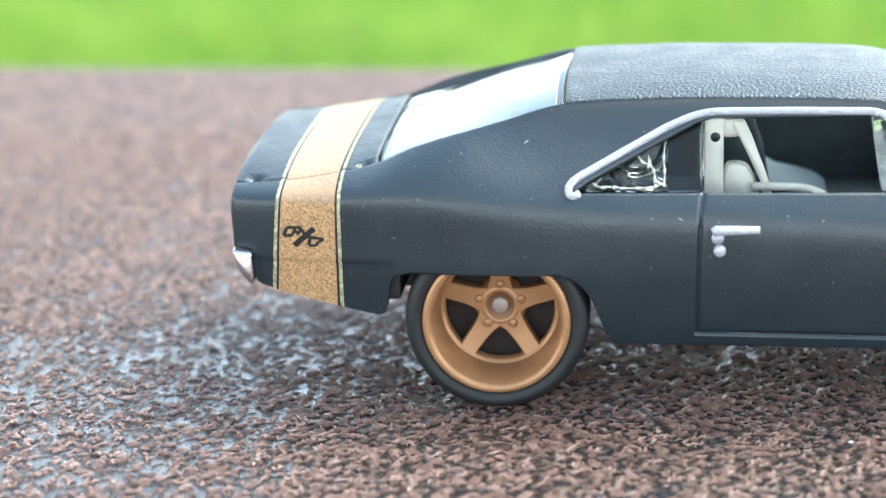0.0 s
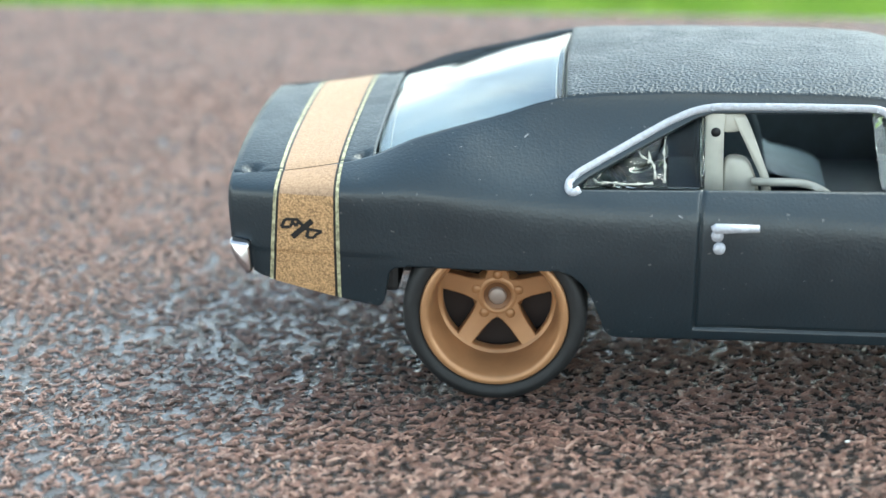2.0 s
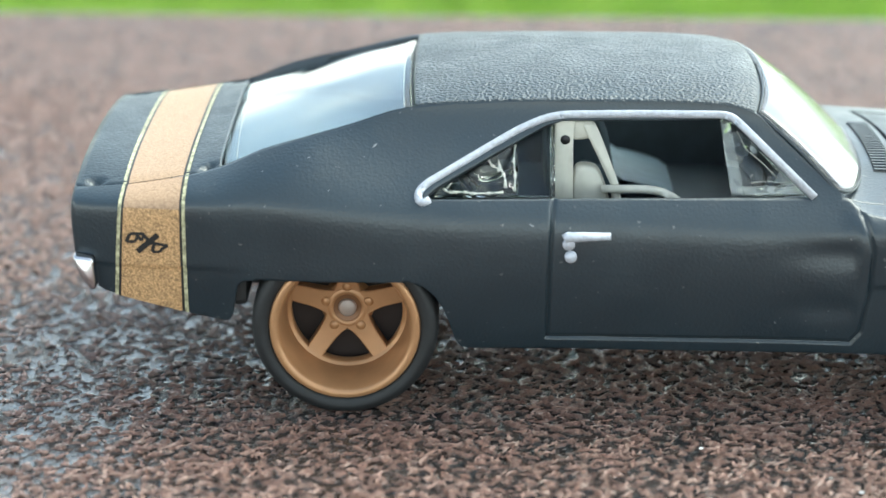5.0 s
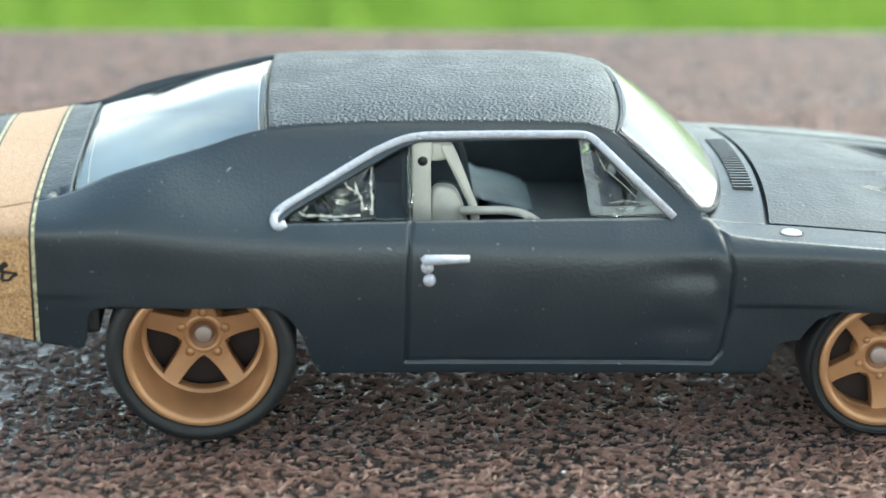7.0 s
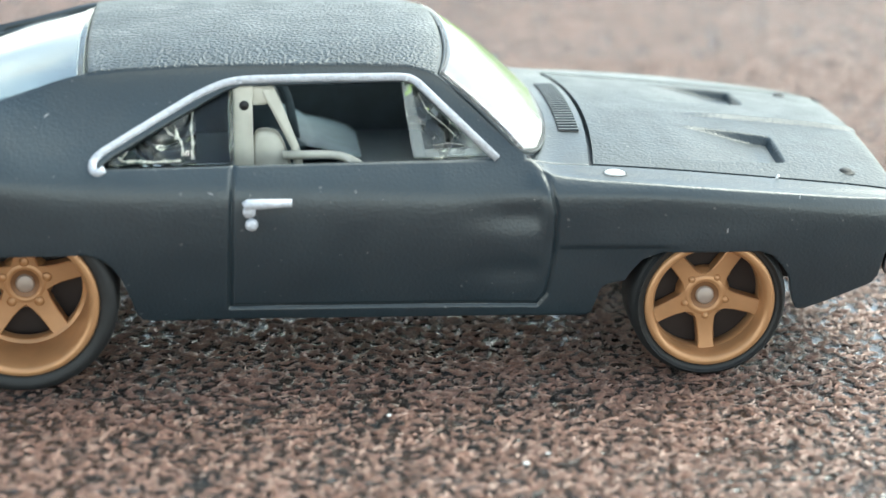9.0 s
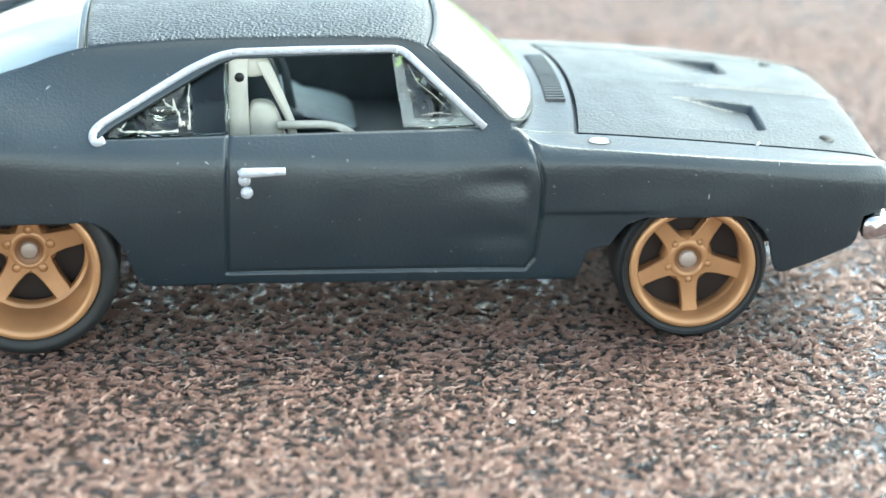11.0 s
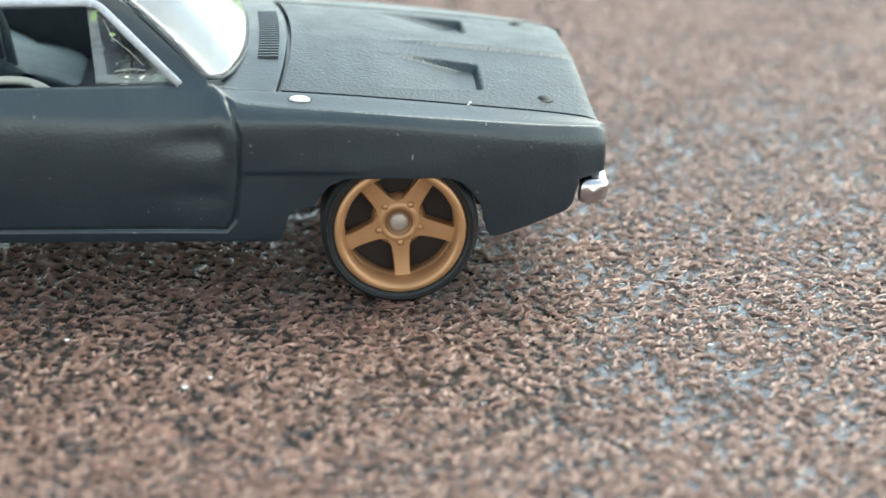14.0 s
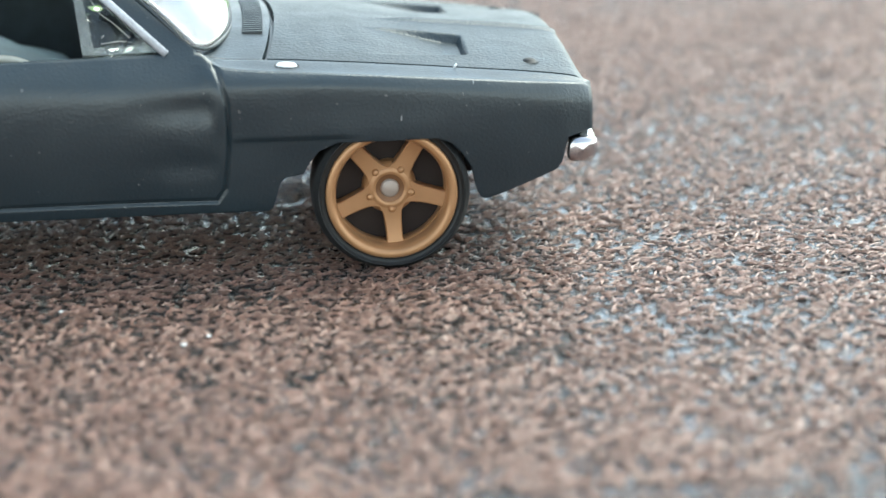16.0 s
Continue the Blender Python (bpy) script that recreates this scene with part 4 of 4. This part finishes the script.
def seat(y0, y1, mat, label):
    """A racing seat: an upright with a dark disc for its shaded belt hole, head piece and leaning edge round an
    opening, with a round bolster in front.
    """
    back = part("seat", soft_prism([(1.42, 1.05), (1.565, 1.05), (1.55, 1.86), (1.56, 2.0), (1.42, 2.0)], y0, y1, 0.03, 0.02), mat, car, label)
    edge = [(1.60, 1.98), (1.69, 1.985), (1.74, 1.88), (1.875, 1.53), (1.96, 1.05), (1.88, 1.05), (1.82, 1.53), (1.665, 1.85)]
    for name, outline, a, b, cut in (("head_rest", [(1.53, 1.845), (1.65, 1.85), (1.70, 1.89), (1.68, 1.99), (1.53, 1.995)], y0 + 0.01, y1 - 0.01, 0.04), ("wing", edge, y0, y0 + 0.06, 0.03),
                                     ("bolster", [(1.555, 1.05), (1.87, 1.05), (1.80, 1.47), (1.735, 1.64), (1.66, 1.67), (1.555, 1.66)], y0 + 0.015, y0 + 0.16, 0.10)):
        part(name, soft_prism(outline, a, b, cut), mat, back)
    hole = tube([(1.494, y0 - 0.003, 1.858), (1.494, y0 + 0.02, 1.858)], 0.034, 16)
    part("hole_disc", hole, CHASSIS, back, "dark disc drawn as the shaded belt hole")
    bm = bmesh.new()
    box(bm, (1.84, y0 + 0.03, 1.03), (2.35, y1 - 0.03, 1.09), 0.02)
    part("cushion", bm, TUB, back, "dark seat cushion")


seat(-1.0, -0.42, BEIGE, "pale beige bucket seat")
# the far seat's colour holds the shade it stands in
seat(0.30, 1.0, TUB, "bucket seat, coloured darker blue-grey for its shade")
# paler colour stands in for light on the far side of the cabin
part("inner_panel", soft_prism([(1.62, 1.05), (2.40, 1.05), (2.36, 1.09), (2.2, 1.14), (2.0, 1.20), (1.80, 1.29), (1.62, 1.35)], 0.25, 1.12, 0.14, 0.12), MOULD, car, "moulded inner panel, paler blue-grey for the light on it")
part("side_bar", tube(rounded([(1.75, -1.02, 1.515), (2.12, -1.02, 1.515), (2.27, -1.02, 1.45), (2.5, -1.02, 1.2)], 0.1, 5), 0.030, 10), BEIGE, car, "pale side bar behind the door")

# ---- wheels ----


def wheel(x, z, side, R, r, dish, turn, tyre_w):
    """A five-spoke wheel; built round the y axis with its face at y = 0 and its back towards +y."""
    m = Matrix.Translation((x * CM, side * 1.45 * CM, z * CM)) @ Matrix.Rotation(0 if side < 0 else math.pi, 4, "Z")
    hub = dish - 0.02
    deep, slim = (0.80, 1.0) if r > 0.5 else (0.85, 0.86)
    w = part("wheel", lathe([(r - 0.005, 0.06), (r, 0.015), (r - 0.012, -0.012), (r - 0.048, -0.008), (r - 0.062, 0.012), (r - 0.075, 0.05), (r * deep, dish * 0.92), (r * (deep - 0.025), dish + 0.03),
                             (r * deep, dish + 0.06), (r * 0.84, tyre_w)], 96), GOLD, car, "deep-dish gold wheel rim")
    w.matrix_basis = m
    part("tyre", lathe([(r - 0.012, 0.035), (r + 0.006, 0.008), (r + 0.018, 0.002), (r + 0.05, -0.012), (R - 0.05, -0.008), (R - 0.018, 0.022), (R - 0.002, 0.075), (R, tyre_w * 0.5), (R - 0.004, tyre_w - 0.06),
                        (R - 0.05, tyre_w), (r, tyre_w), (r - 0.01, tyre_w - 0.05)], 96), RUBBER, w, "smooth black rubber tyre")
    part("backing", lathe([(0.0, dish + 0.10), (r * 0.93, dish + 0.10)], 40), BROWN, w, "dark brown wheel back")
    part("centre", lathe([(0.092, hub + 0.02), (0.102, hub - 0.006), (0.125, hub - 0.008), (0.165, hub + 0.012), (0.185, hub + 0.05), (0.19, hub + 0.1)], 40), GOLD, w)
    part("hub_cap", lathe([(0.0, hub - 0.014), (0.05, hub - 0.012), (0.063, hub - 0.004), (0.068, hub + 0.03)], 32), RIVET, w, "dull steel axle end")
    part("hub_ring", lathe([(0.066, hub + 0.012), (0.098, hub + 0.004)], 32), BOSS, w)
    q, f = (0.745 if r > 0.5 else 0.835) * r, hub * 0.88
    part("inner_ring", lathe([(q + 0.004, f + 0.10), (q, f + 0.02), (q + 0.012, f + 0.002), (q + 0.05, f - 0.004), (r * 0.87, f - 0.03)], 72), GOLD, w)
    for k in range(5):
        a = radians(turn + 72 * k)
        rot = Matrix.Rotation(-a, 4, "Y")
        tip, face = r * (0.86 if r > 0.5 else 0.89), hub * 0.86
        out = [(0.10, 0.104), (0.17, 0.078 * slim), (0.24, 0.068 * slim), (tip - 0.06, 0.064 * slim), (tip, 0.076 * slim)]
        bm = bmesh.new()
        P = []
        for q, h in out:
            s = (q - 0.1) / (tip - 0.1)
            f = hub * (1 - s) + face * s + 0.012 * math.sin(math.pi * s)
            P.append([(q, f + 0.10, -h), (q, f + 0.007, -h), (q, f, -h + 0.008), (q, f, h - 0.008), (q, f + 0.007, h), (q, f + 0.10, h)])
        sheet(bm, np.array(P))
        bmesh.ops.recalc_face_normals(bm, faces=bm.faces)
        bmesh.ops.transform(bm, matrix=rot, verts=bm.verts)
        sharp(part("spoke", bm, GOLD, w), 30)
        n = 1.15 if r > 0.5 else 0.8
        bm = lathe([(0.0, -0.020), (0.025 * n, -0.018), (0.034 * n, 0.0), (0.037 * n, 0.02)], 14)
        bmesh.ops.transform(bm, matrix=rot @ Matrix.Translation((0.158 if r > 0.5 else 0.15, hub + 0.004, 0)), verts=bm.verts)
        part("lug_nut", bm, GOLD, w)
    return w


for side in (-1, 1):
    wheel(0.0, 0.637, side, 0.642, 0.517, 0.42, 90, 0.55)
    wheel(4.645, 0.540, side, 0.545, 0.455, 0.19, -86, 0.45)

# ---- loose specks lying on the slab ----


def grit(x, y, size, seed):
    """A small angular grain lying among the flakes."""
    g = random.Random(seed)
    bm = bmesh.new()
    bmesh.ops.create_icosphere(bm, subdivisions=1, radius=size)
    for v in bm.verts:
        v.co = Vector((v.co.x * 1.5, v.co.y, v.co.z * 0.7)) * g.uniform(0.7, 1.15)
    bmesh.ops.translate(bm, vec=(x, y, 0.012 + size * 0.4), verts=bm.verts)
    return tagged(part("grit", bm, WHITE, None, smooth=False), "tiny pale angular grain of grit on the granite slab", "grit", "grit on the slab")


for n, (x, y, size) in enumerate(((3.2, -2.8, 0.016), (2.4, -2.0, 0.013), (0.6, -3.2, 0.015), (3.36, -2.66, 0.012))):
    grit(x, y, size, n)
